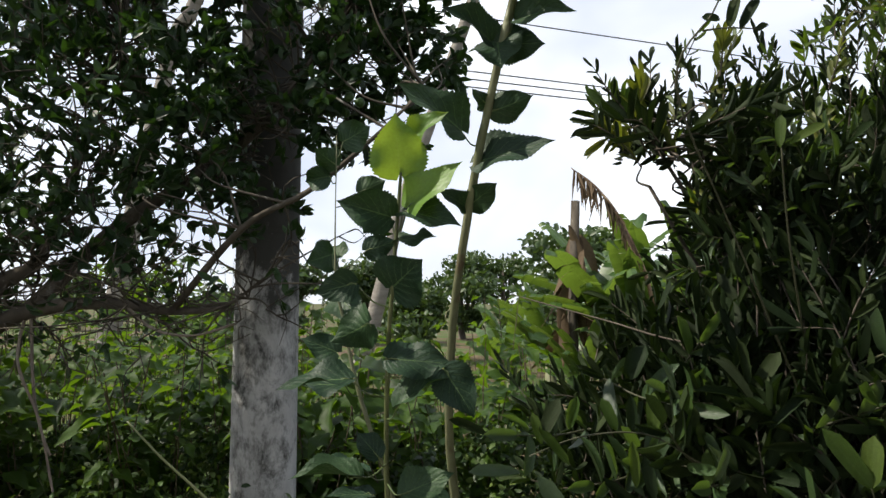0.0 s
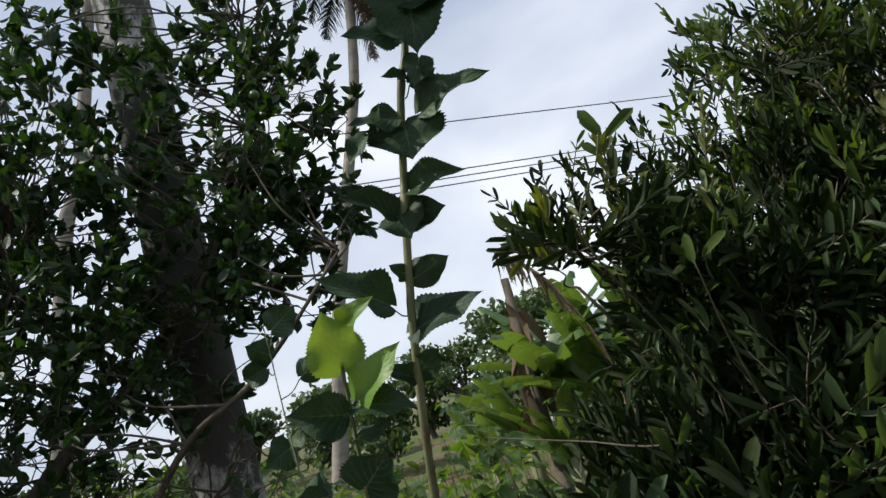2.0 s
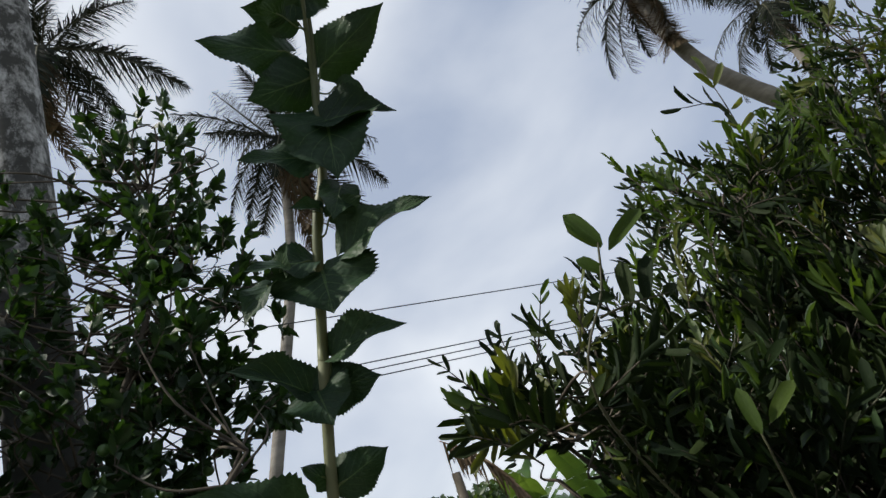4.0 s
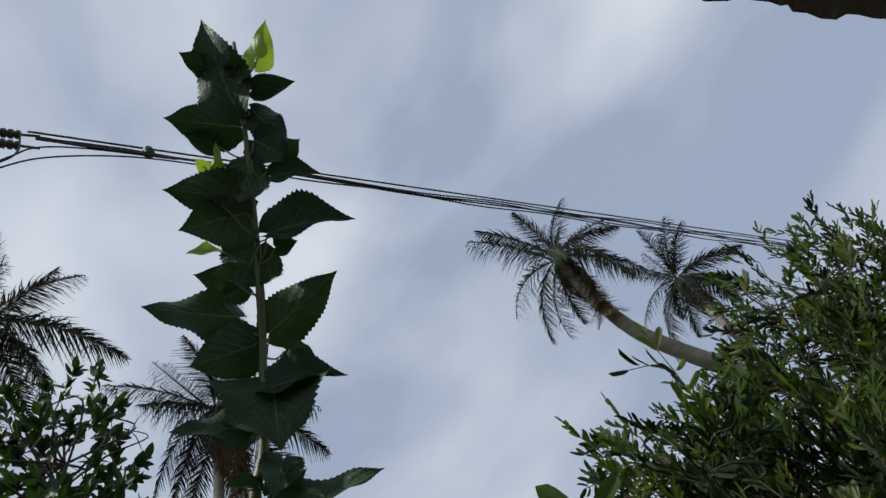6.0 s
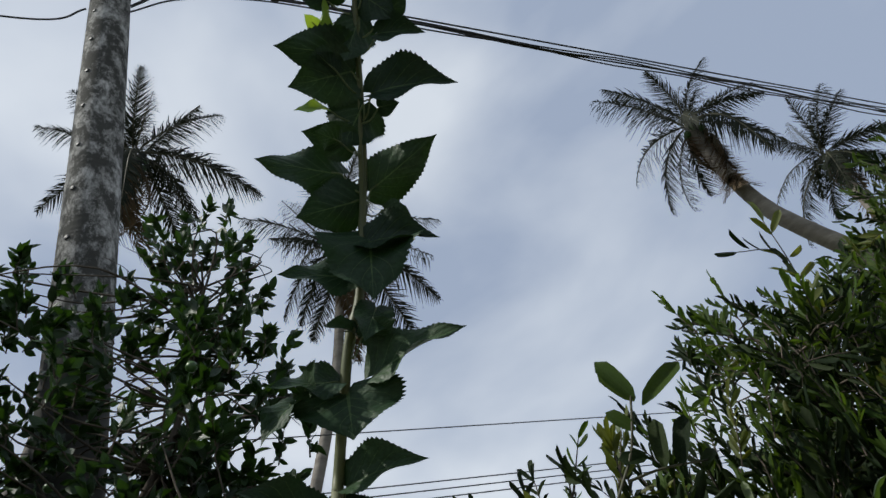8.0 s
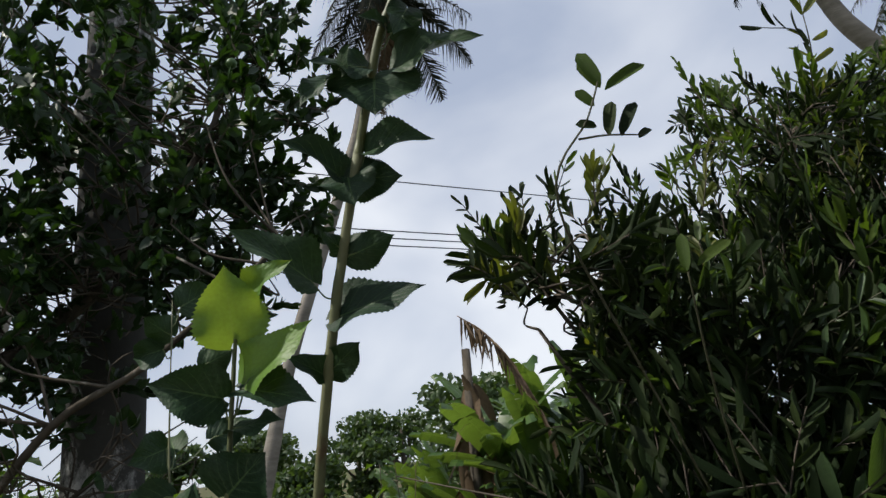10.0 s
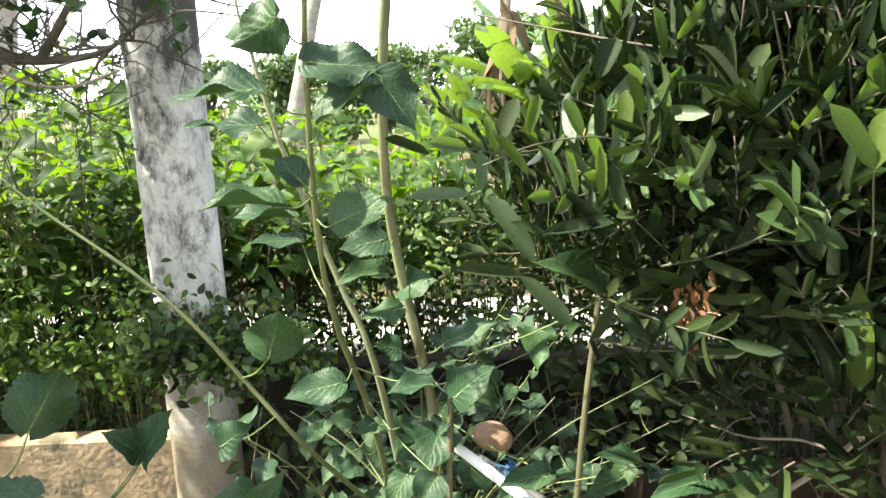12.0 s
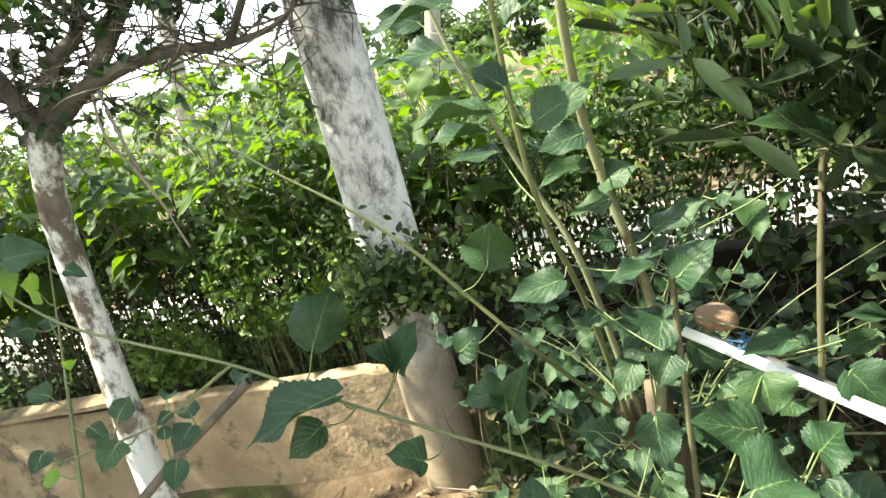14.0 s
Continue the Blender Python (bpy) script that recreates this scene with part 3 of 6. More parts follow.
LOOPS = ((((-0.67, 3.32, 6.60), (-0.55, 3.34, 6.72), (-0.4, 3.37, 6.86), (-0.1, 3.45, 6.91), (0.5, 3.63, 6.90))),
         (((-0.68, 3.32, 6.52), (-0.35, 3.38, 6.72), (0.2, 3.54, 6.86), (0.9, 3.78, 6.89))),
         (((-0.67, 3.33, 6.60), (-0.52, 3.34, 6.75), (-0.50, 3.35, 7.08))),
         (((-0.93, 3.25, 6.5), (-1.2, 3.2, 6.35), (-2.2, 3.0, 6.5), (-4.0, 2.7, 6.8))),
         (((-1.03, 3.17, 7.72), (-1.18, 3.15, 7.74), (-2.0, 3.05, 7.55), (-4.5, 2.8, 7.3))))
for pts in LOOPS:
    ob = part("drop_cable", mesh("drop_cable", *tube(smooth_line(pts, 8), (0.007, 0.007), 6)), cable)
    tagged(ob, "thin black drop cable looping at the pole top", "cable", "drop cables at the pole")
clamp = part("cable_clamp", mesh("cable_clamp", *lathe([(0.001, -0.05), (0.03, -0.045), (0.042, -0.03), (0.030, -0.022), (0.044, -0.01), (0.044, 0.012), (0.030, 0.02), (0.040, 0.035), (0.02, 0.05), (0.001, 0.05)], 12)), cable)
clamp.location = (0.31, 3.61, 7.03)
tagged(clamp, "small black clamp hanging on the cables", "clamp")

# wires of a farther line
for dz, dd, sag in ((0.0, 0.0, 0.1), (-1.1, -0.3, 0.12), (-1.24, -0.3, 0.12), (-1.36, -0.3, 0.14)):
    cable_run("distant_wire", "thin dark wire of a farther line", (-17.6, 4.4 + dd, 7.0 + dz), (33.0, 25.6 + dd, 7.0 + dz), sag, 0.011)


# ---- house corner behind: eave and wall ----
def build_house():
    bm = bmesh.new()
    x0, x1, n = 0.3, 5.2, 150
    rng = random.Random(5)
    rows = []
    for i in range(n + 1):
        x = x0 + (x1 - x0) * i / n
        edge = 0.961 + 0.14 * x + (0.012 if (i // 5) % 2 else 0) + rng.uniform(0, 0.006)
        wob = 0.009 * math.cos(i * 2 * math.pi / 5)
        low = [bm.verts.new((x, edge, 2.90 + wob)), bm.verts.new((x, -0.9, 3.40 + wob))]
        high = [bm.verts.new((x, edge, 2.903 + wob)), bm.verts.new((x, -0.9, 3.403 + wob))]
        rows.append((low, high))
    for (la, ha), (lb, hb) in zip(rows, rows[1:]):
        bm.faces.new((la[0], la[1], lb[1], lb[0]))
        bm.faces.new((ha[0], hb[0], hb[1], ha[1]))
        bm.faces.new((la[0], lb[0], hb[0], ha[0]))
    roof = part("roof", bm, roof_metal)
    tagged(roof, "dark corrugated metal roof sheet with a ragged eave", "roof", kind="structure")
    bm = bmesh.new()
    box(bm, (0.3, 0.20, 3.02), (5.2, 0.25, 3.08))
    tagged(part("trim", bm, brown_stem), "dark timber purlin under the eave", "beam", kind="structure")
    # wall behind the camera, never in view, added to cut the sky's light
    bm = bmesh.new()
    box(bm, (0.3, -0.98, GROUND - 0.1), (5.2, -0.88, 3.38))
    tagged(part("wall_south", bm, plaster), "plain plastered house wall, unseen, added to block light from behind", "wall", kind="structure")


def build_porch():
    """The raised cement floor in front of the house."""
    bm = bmesh.new()
    box(bm, (-1.6, -0.9, GROUND - 0.3), (5.2, 0.97, 0.02), 0.015)
    tagged(part("pavement", bm, plaster), "plain raised cement porch floor", "porch floor", kind="structure")


def build_pale_strip():
    """A pale cement strip added behind the hedge, so that its gaps read as sunlit ground."""
    bm = bmesh.new()
    for k in range(9):
        x = -6.5 + 1.5 * k
        box(bm, (x, 4.9, GROUND - 0.2), (x + 1.485, 6.0, GROUND + 0.08), 0.012, 0.004, k)
    tagged(part("pavement", bm, plaster), "pale cement strip added behind the hedge to make its gaps read bright", "path", kind="structure")


build_house()
build_porch()
build_pale_strip()


# ---- leaves ----
def mulberry_blades():
    kinds = []
    for seed, (lob, wv, curl, fold, wide) in enumerate(((0.0, 0.2, 0.12, 0.10, 0.80), (0.02, 0.3, 0.24, 0.22, 0.76), (0.06, 0.2, 0.08, 0.12, 0.82),
                                                        (0.0, 0.25, 0.32, 0.34, 0.76), (0.07, 0.25, 0.17, 0.18, 0.82), (0.02, 0.35, 0.05, 0.08, 0.8))):
        v, f, u = blade(ovate, wide, 40, 3, fold, curl, wv, 0.045, 0.10, lob, seed + 3)
        v[:, 2] += curl * v[:, 1]
        kinds.append((v, f, u))
    return kinds


BLADES = [mesh("mulberry_blade", *k, material=mulberry_leaf) for k in mulberry_blades()]
YOUNG_BLADES = [mesh("mulberry_young_blade", *k, material=mulberry_young) for k in mulberry_blades()]
CAMERA_POINT = np.array((0.2, 0.6, 1.9))        # about where the camera stands; leaves are turned to face it


def mulberry_leaf_at(parent, base, tip, width, stem_point, k, young=False):
    """One leaf with its stalk, turned to face the camera; width as it shows from there."""
    base, tip = np.array(base, float), np.array(tip, float)
    along = tip - base
    length = np.linalg.norm(along)
    along = along / length
    face = CAMERA_POINT - (base + tip) / 2
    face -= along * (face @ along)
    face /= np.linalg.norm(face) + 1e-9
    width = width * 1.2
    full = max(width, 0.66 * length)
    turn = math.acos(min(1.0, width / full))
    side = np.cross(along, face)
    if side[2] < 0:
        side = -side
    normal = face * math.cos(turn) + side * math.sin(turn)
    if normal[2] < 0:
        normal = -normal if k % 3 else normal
    normal = normal + np.array((0, 0, 0.45 if base[2] < 1.75 else 0.0))        # low leaves tip up to the sky; high ones stay square to the camera
    meshes = YOUNG_BLADES if young else BLADES
    m = axes(base, along, normal, (full / 0.86, length, 0.5 * (full / 0.86 + length)))
    ob = part("leaf", meshes[k % len(meshes)], mulberry_leaf, parent, "young yellow-green leaf lit through" if young else "")
    ob.matrix_basis = Matrix(m.tolist())
    sp = np.array(stem_point, float)
    mid = (sp + base) / 2 + np.array((0, 0, -0.012))
    pet = part("petiole", mesh("petiole", *tube(smooth_line([sp, mid, base, base + along * 0.02], 3), (0.0019, 0.0013), 5, cap=False)), petiole_mat, ob)
    pet.matrix_parent_inverse = ob.matrix_basis.inverted()
    return ob


def nearest(line, p, drop):
    """The place on a stem from which a leaf at p springs: a little below it."""
    p = np.array(p, float) - (0, 0, drop)
    return line[np.argmin(np.linalg.norm(line - p, axis=1))]


TALL_TOP = (
    (0.44, 1.437, 3.25, 0.413, 1.312, 3.407, 0.096),
    (0.496, 1.389, 3.339, 0.537, 1.316, 3.4, 0.056),
    (0.419, 1.391, 3.334, 0.357, 1.348, 3.34, 0.044),
    (0.479, 1.415, 3.289, 0.559, 1.391, 3.261, 0.049),
    (0.438, 1.455, 3.219, 0.305, 1.417, 3.216, 0.084),
    (0.466, 1.436, 3.253, 0.511, 1.458, 3.144, 0.064),
    (0.457, 1.47, 3.192, 0.508, 1.477, 3.11, 0.073),
    (0.363, 1.503, 3.135, 0.383, 1.447, 3.162, 0.026),
    (0.365, 1.499, 3.142, 0.342, 1.462, 3.137, 0.024),
    (0.469, 1.511, 3.121, 0.554, 1.494, 3.08, 0.046),
    (0.443, 1.492, 3.154, 0.395, 1.511, 3.05, 0.072),
    (0.423, 1.529, 3.089, 0.278, 1.488, 3.092, 0.089),
    (0.408, 1.544, 3.063, 0.289, 1.528, 3.022, 0.103),
)
TALL_MID = (
    (0.463, 1.559, 3.036, 0.494, 1.511, 3.05, 0.029),
    (0.35, 1.576, 3.007, 0.291, 1.552, 2.986, 0.017),
    (0.436, 1.568, 3.022, 0.593, 1.547, 2.991, 0.07),
    (0.418, 1.576, 3.006, 0.362, 1.602, 2.928, 0.096),
    (0.355, 1.654, 2.914, 0.21, 1.598, 2.931, 0.073),
    (0.382, 1.621, 2.952, 0.297, 1.576, 2.958, 0.066),
    (0.399, 1.666, 2.873, 0.536, 1.603, 2.925, 0.091),
    (0.378, 1.669, 2.857, 0.26, 1.638, 2.814, 0.085),
    (0.364, 1.686, 2.769, 0.491, 1.654, 2.727, 0.051),
    (0.38, 1.683, 2.784, 0.359, 1.67, 2.638, 0.151),
    (0.34, 1.697, 2.71, 0.217, 1.656, 2.716, 0.047),
    (0.363, 1.708, 2.65, 0.331, 1.683, 2.576, 0.06),
)
TALL_LOW = (
    (0.336, 1.732, 2.541, 0.493, 1.685, 2.566, 0.048),
    (0.184, 1.846, 2.113, 0.349, 1.798, 2.147, 0.064),
    (0.265, 1.772, 2.395, 0.388, 1.733, 2.392, 0.052),
    (0.215, 1.82, 2.216, 0.302, 1.775, 2.236, 0.061),
    (0.208, 1.817, 2.228, 0.176, 1.77, 2.252, 0.029),
    (0.292, 1.735, 2.53, 0.287, 1.72, 2.44, 0.159),
    (0.229, 1.783, 2.355, 0.238, 1.761, 2.289, 0.104),
    (0.225, 1.784, 2.351, 0.326, 1.749, 2.334, 0.073),
)
TALL_SIDE = (
    (0.216, 1.783, 2.355, 0.116, 1.728, 2.409, 0.05),
    (0.151, 1.83, 2.179, 0.019, 1.766, 2.268, 0.066),
    (0.281, 1.732, 2.543, 0.178, 1.693, 2.54, 0.032),
    (0.229, 1.733, 2.537, 0.254, 1.685, 2.566, 0.026),
    (0.21, 1.736, 2.528, 0.157, 1.714, 2.46, 0.036),
    (0.33, 1.717, 2.604, 0.387, 1.677, 2.601, 0.041),
    (0.32, 1.715, 2.613, 0.271, 1.675, 2.614, 0.021),
    (0.16, 1.867, 2.019, 0.102, 1.82, 2.05, 0.039),
    (0.165, 1.866, 2.021, 0.227, 1.817, 2.063, 0.059),
)
YELLOW = (
    (0.026, 1.78, 2.077, 0.02, 1.74, 2.196, 0.109),
    (0.051, 1.78, 2.156, 0.13, 1.74, 2.195, 0.044),
    (0.043, 1.78, 2.007, 0.158, 1.74, 2.093, 0.06),
    (0.007, 1.78, 1.988, -0.098, 1.74, 2.017, 0.089),
    (0.034, 1.78, 1.999, 0.157, 1.74, 1.962, 0.056),
    (0.02, 1.78, 1.939, 0.109, 1.74, 1.942, 0.029),
    (0.01, 1.78, 1.841, 0.078, 1.74, 1.898, 0.111),
)
YELLOW_MID = (
    (-0.03, 1.75, 1.77, -0.12, 1.79, 1.73, 0.09),
    (-0.06, 1.75, 1.85, -0.14, 1.74, 1.83, 0.06),
    (0.03, 1.75, 1.61, 0.15, 1.76, 1.67, 0.06),
    (-0.07, 1.75, 1.66, -0.21, 1.72, 1.64, 0.05),
    (0.01, 1.75, 1.7, 0.14, 1.76, 1.69, 0.08),
    (0.12, 1.75, 1.68, 0.18, 1.74, 1.59, 0.08),
    (-0.01, 1.75, 1.51, -0.06, 1.78, 1.55, 0.05),
)
YELLOW_LOW = (
    (0.04, 1.75, 1.44, 0.14, 1.76, 1.48, 0.07),
    (-0.05, 1.75, 1.47, -0.18, 1.72, 1.47, 0.04),
)
THIRD = (
    (-0.24, 2.3, 2.21, -0.29, 2.25, 2.25, 0.07),
    (-0.22, 2.3, 2.28, -0.15, 2.35, 2.34, 0.09),
    (-0.25, 2.3, 1.95, -0.3, 2.21, 1.92, 0.09),
    (-0.23, 2.3, 1.94, -0.26, 2.36, 1.98, 0.07),
    (-0.23, 2.3, 1.83, -0.15, 2.23, 1.77, 0.1),
    (-0.26, 2.3, 2.18, -0.34, 2.33, 2.17, 0.07),
    (-0.17, 2.3, 2.13, -0.09, 2.28, 2.16, 0.07),
    (-0.15, 2.3, 1.96, -0.06, 2.31, 1.99, 0.07),
    (-0.23, 2.3, 1.67, -0.33, 2.28, 1.71, 0.08),
)
LOW_A = (
    (-0.427, 1.6, 1.155, -0.343, 1.57, 1.27, 0.097),
    (-0.356, 1.8, 0.99, -0.276, 1.77, 1.104, 0.072),
    (-0.36, 1.8, 0.997, -0.412, 1.77, 1.063, 0.06),
    (-0.156, 2, 1.103, -0.117, 1.97, 1.218, 0.107),
    (-0.185, 2.2, 1.591, -0.351, 2.17, 1.593, 0.058),
    (-0.08, 2.05, 1.349, -0.186, 2.02, 1.352, 0.043),
    (-0.105, 2.1, 1.391, -0.253, 2.07, 1.387, 0.038),
    (0.106, 2, 1.356, 0.012, 1.97, 1.345, 0.071),
    (0.102, 2, 1.284, -0, 1.97, 1.269, 0.054),
    (0.131, 2.1, 1.219, 0.216, 2.07, 1.246, 0.075),
    (0.134, 2, 1.205, 0.048, 1.97, 1.195, 0.048),
    (0.004, 1.95, 1.061, -0.112, 1.92, 1.044, 0.073),
)
LOW_B = (
    (0.195, 1.9, 1.074, 0.101, 1.87, 1.068, 0.046),
    (0.238, 1.9, 1.043, 0.321, 1.87, 1.123, 0.08),
    (0.538, 1.9, 1.245, 0.394, 1.87, 1.332, 0.082),
    (0.427, 2.1, 1.055, 0.469, 2.07, 1.113, 0.097),
    (0.233, 2.1, 1.088, 0.351, 2.07, 1.143, 0.069),
    (-0.243, 1.9, 0.951, -0.164, 1.87, 1.016, 0.069),
    (-0.339, 1.45, 1.134, -0.501, 1.42, 1.079, 0.079),
    (-0.379, 1.45, 1.084, -0.435, 1.42, 1.052, 0.056),
    (-0.13, 1.75, 0.883, -0.072, 1.72, 1.003, 0.08),
    (-0.138, 1.75, 0.928, -0.22, 1.72, 0.927, 0.065),
    (0.135, 1.6, 0.926, 0.136, 1.57, 0.837, 0.069),
    (0.295, 1.6, 0.872, 0.184, 1.57, 0.93, 0.092),
)
LOW_C = (
    (0.343, 1.75, 0.882, 0.348, 1.72, 0.815, 0.102),
    (0.475, 1.7, 0.901, 0.517, 1.67, 0.839, 0.083),
    (0.703, 1.75, 0.929, 0.588, 1.72, 0.915, 0.066),
    (0.757, 1.7, 0.886, 0.755, 1.67, 0.996, 0.108),
    (0.663, 1.65, 0.89, 0.579, 1.62, 0.892, 0.063),
    (0.417, 1.8, 0.923, 0.313, 1.77, 0.917, 0.052),
    (0.575, 1.85, 0.875, 0.497, 1.82, 0.857, 0.05),
    (0.64, 1.9, 0.872, 0.521, 1.87, 0.917, 0.039),
    (0.2, 1.85, 0.893, 0.163, 1.82, 0.844, 0.072),
    (-0.248, 1.5, 0.963, -0.298, 1.47, 1.005, 0.058),
    (0.341, 1.45, 0.937, 0.366, 1.42, 1.002, 0.072),
)

# ---- mulberry shrub ----
mulberry = new("mulberry_shrub")
mulberry.location = (0.12, 2.3, GROUND)
tagged(mulberry, "leggy mulberry shrub with pale stems and serrated heart-shaped leaves", "shrub")
SHIFT = Matrix.Translation((-0.12, -2.3, -GROUND))


def mul_part(name, data, mat, label=""):
    ob = part(name, data, mat, mulberry, label)
    ob.matrix_parent_inverse = SHIFT
    return ob


def mul_leaf(base, tip, width, stem_point, k, young=False):
    ob = mulberry_leaf_at(mulberry, base, tip, width, stem_point, k, young)
    ob.matrix_parent_inverse = SHIFT
    ob.children[0].matrix_parent_inverse = ob.matrix_basis.inverted()


TALL = smooth_line([(0.16, 2.28, 0.3), (0.20, 2.15, 0.8), (0.175, 2.13, 1.02), (0.142, 2.11, 1.2), (0.118, 2.07, 1.37), (0.111, 2.0, 1.55), (0.125, 1.93, 1.76), (0.15, 1.885, 1.93), (0.185, 1.845, 2.12),
                    (0.22, 1.805, 2.27), (0.258, 1.765, 2.42), (0.307, 1.72, 2.6), (0.34, 1.704, 2.675), (0.374, 1.675, 2.82), (0.404, 1.62, 2.954), (0.438, 1.486, 3.165), (0.47, 1.36, 3.40)], 6)
STALK = smooth_line([(0.10, 2.33, 0.35), (0.05, 2.1, 0.9), (0.0, 1.95, 1.2), (-0.01, 1.86, 1.43), (0.0, 1.8, 1.7), (0.012, 1.78, 1.85), (0.025, 1.78, 2.04), (0.028, 1.78, 2.08)], 6)
BACK = smooth_line([(0.13, 2.36, 0.4), (0.05, 2.25, 0.97), (-0.03, 2.25, 1.2), (-0.12, 2.25, 1.46), (-0.165, 2.25, 1.6), (-0.205, 2.25, 1.78), (-0.226, 2.25, 1.9), (-0.24, 2.3, 2.3)], 6)
ARCH = smooth_line([(0.80, 1.25, GROUND), (0.62, 1.3, 0.3), (0.36, 1.43, 0.60), (0.20, 1.52, 0.73), (0.083, 1.55, 0.806), (-0.028, 1.55, 0.879), (-0.205, 1.55, 0.973), (-0.386, 1.55, 1.07), (-0.56, 1.55, 1.17), (-0.722, 1.55, 1.239), (-0.85, 1.55, 1.30), (-1.0, 1.6, 1.37)], 6)
ARCH_UP = smooth_line([(0.05, 2.3, 0.5), (-0.11, 2.1, 0.83), (-0.23, 2.1, 0.99), (-0.335, 2.1, 1.135), (-0.44, 2.1, 1.25), (-0.53, 2.1, 1.33), (-0.635, 2.1, 1.415), (-0.73, 2.1, 1.505)], 6)
for line, radii, mat, label in ((TALL[:60], (0.014, 0.0115, 0.0098, 0.009), pale_stem, "tall pale greenish main stem"), (TALL[59:], (0.009, 0.0075, 0.004), green_stem, "green upper stem"), (STALK, (0.009, 0.006, 0.0045, 0.003), green_stem, "slender green stem"),
                                (BACK, (0.010, 0.007, 0.005, 0.001), pale_stem, ""), (ARCH, (0.0045, 0.0036, 0.0032, 0.0022), green_stem, "long arching green branch"),
                                (ARCH_UP, (0.007, 0.005, 0.004, 0.0025), green_stem, "")):
    rng = np.random.default_rng(len(line))
    mul_part("stem", mesh("stem", *tube(line, radii, 10, 0.05, rng)), mat, label)
rng = np.random.default_rng(11)
for x, y, h, r in ((0.10, 2.32, 0.55, 0.035), (0.20, 2.30, 0.62, 0.042), (0.14, 2.40, 0.5, 0.03)):
    pts = [(x + 0.02 * math.sin(k), y, GROUND - 0.05 + k * (h + 0.1) / 5) for k in range(6)]
    mul_part("trunk", mesh("trunk", *tube(smooth_line(pts, 3), (r * 1.25, r, r * 1.1, r * 0.7), 12, 0.07, rng)), brown_stem, "knobbly brown base trunk")
k = 0
for rows, line, young in ((TALL_TOP, TALL, (1, 7, 8)), (TALL_MID, TALL, (0, 1)), (TALL_LOW, TALL, ()), (TALL_SIDE, TALL, ()), (YELLOW, STALK, (0, 1, 2)),
                          (YELLOW_MID, STALK, ()), (YELLOW_LOW, STALK, ()), (THIRD, BACK, ()), (LOW_A, None, ()), (LOW_B, None, ()), (LOW_C, None, ())):
    for i, (bx, by, bz, tx, ty, tz, w) in enumerate(rows):
        b = np.array((bx, by, bz))
        own = line
        if own is None:
            own = min((TALL, STALK, BACK, ARCH, ARCH_UP), key=lambda q: np.linalg.norm(q - b, axis=1).min())
        sp = nearest(own, b, 0.04)
        if np.linalg.norm(sp - b) > 0.45:
            sp = b + (sp - b) * 0.3 / np.linalg.norm(sp - b) - np.array((0, 0, 0.12))
        mul_leaf(b, (tx, ty, tz), w, sp, k, i in young)
        k += 1


def leafy_shoot(points, count, size, seed, radii=(0.0036, 0.0014), mat=None, start=0.25, young=False):
    """A side shoot with alternate leaves."""
    rng = np.random.default_rng(seed)
    line = smooth_line(points, 6)
    mul_part("stem", mesh("stem", *tube(line, radii, 7)), mat or green_stem)
    for i in range(count):
        s = start + (1 - start) * (i + 0.5) / count
        p = line[min(len(line) - 1, int(s * (len(line) - 1)))]
        d = line[min(len(line) - 1, int(s * (len(line) - 1)) + 1)] - line[max(0, int(s * (len(line) - 1)) - 1)]
        d /= np.linalg.norm(d) + 1e-9
        side = np.cross(d, (0, 0, 1)) * (1 if i % 2 else -1)
        out = side + rng.normal(0, 0.35, 3) + np.array((0, -0.25, 0.15))
        out /= np.linalg.norm(out)
        base = p + out * rng.uniform(0.04, 0.07) + np.array((0, 0, 0.01))
        ln = size * rng.uniform(0.6, 1.35)
        if 0.16 < base[0] < 0.78 and base[1] < 2.36 and 0.55 < base[2] < 1.02 and seed < 130 and seed not in (91, 93):
            continue                                    # kept clear so that the pipe shows from the camera
        tip = base + (out * 0.8 + np.array((0, 0, rng.uniform(-0.7, 0.15)))) / 1.1 * ln
        mul_leaf(base, tip, ln * rng.uniform(0.45, 0.8), p, seed * 7 + i, young and i % 3 == 0)


rng = np.random.default_rng(21)
for i in range(58):
    a = rng.uniform(-2.9, 0.25) if i % 4 else rng.uniform(0.3, 2.6)
    reach, rise = rng.uniform(0.25, 0.85), rng.uniform(0.0, 0.75) if i % 3 else rng.uniform(-0.05, 0.25)
    x, y, z = 0.14 + rng.uniform(-0.08, 0.08), 2.3 + rng.uniform(-0.06, 0.06), rng.uniform(0.1, 0.55)
    q = (x + math.cos(a) * reach, y + math.sin(a) * reach * 0.8, z + rise)
    if 0.2 < q[0] < 0.95 and q[1] < 2.3 and q[2] > 0.3:
        continue
    leafy_shoot([(x, y, z), (x + math.cos(a) * reach * 0.45, y + math.sin(a) * reach * 0.36, z + rise * 0.65), q], 8, 0.092, 40 + i)
leafy_shoot([(-1.0, 1.6, 1.37), (-1.08, 1.63, 1.45), (-1.10, 1.65, 1.55)], 6, 0.09, 90, (0.004, 0.002), None, 0.0, True)
leafy_shoot([(0.55, 2.0, 0.55), (0.85, 1.85, 0.62), (1.35, 1.75, 0.66)], 9, 0.12, 91)
leafy_shoot([(-0.56, 1.55, 1.17), (-0.72, 1.5, 1.10), (-0.9, 1.45, 1.08)], 5, 0.07, 92)
leafy_shoot([(0.376, 1.675, 2.83), (0.43, 1.52, 3.12), (0.47, 1.37, 3.38)], 9, 0.075, 94, (0.005, 0.003), None, 0.0)
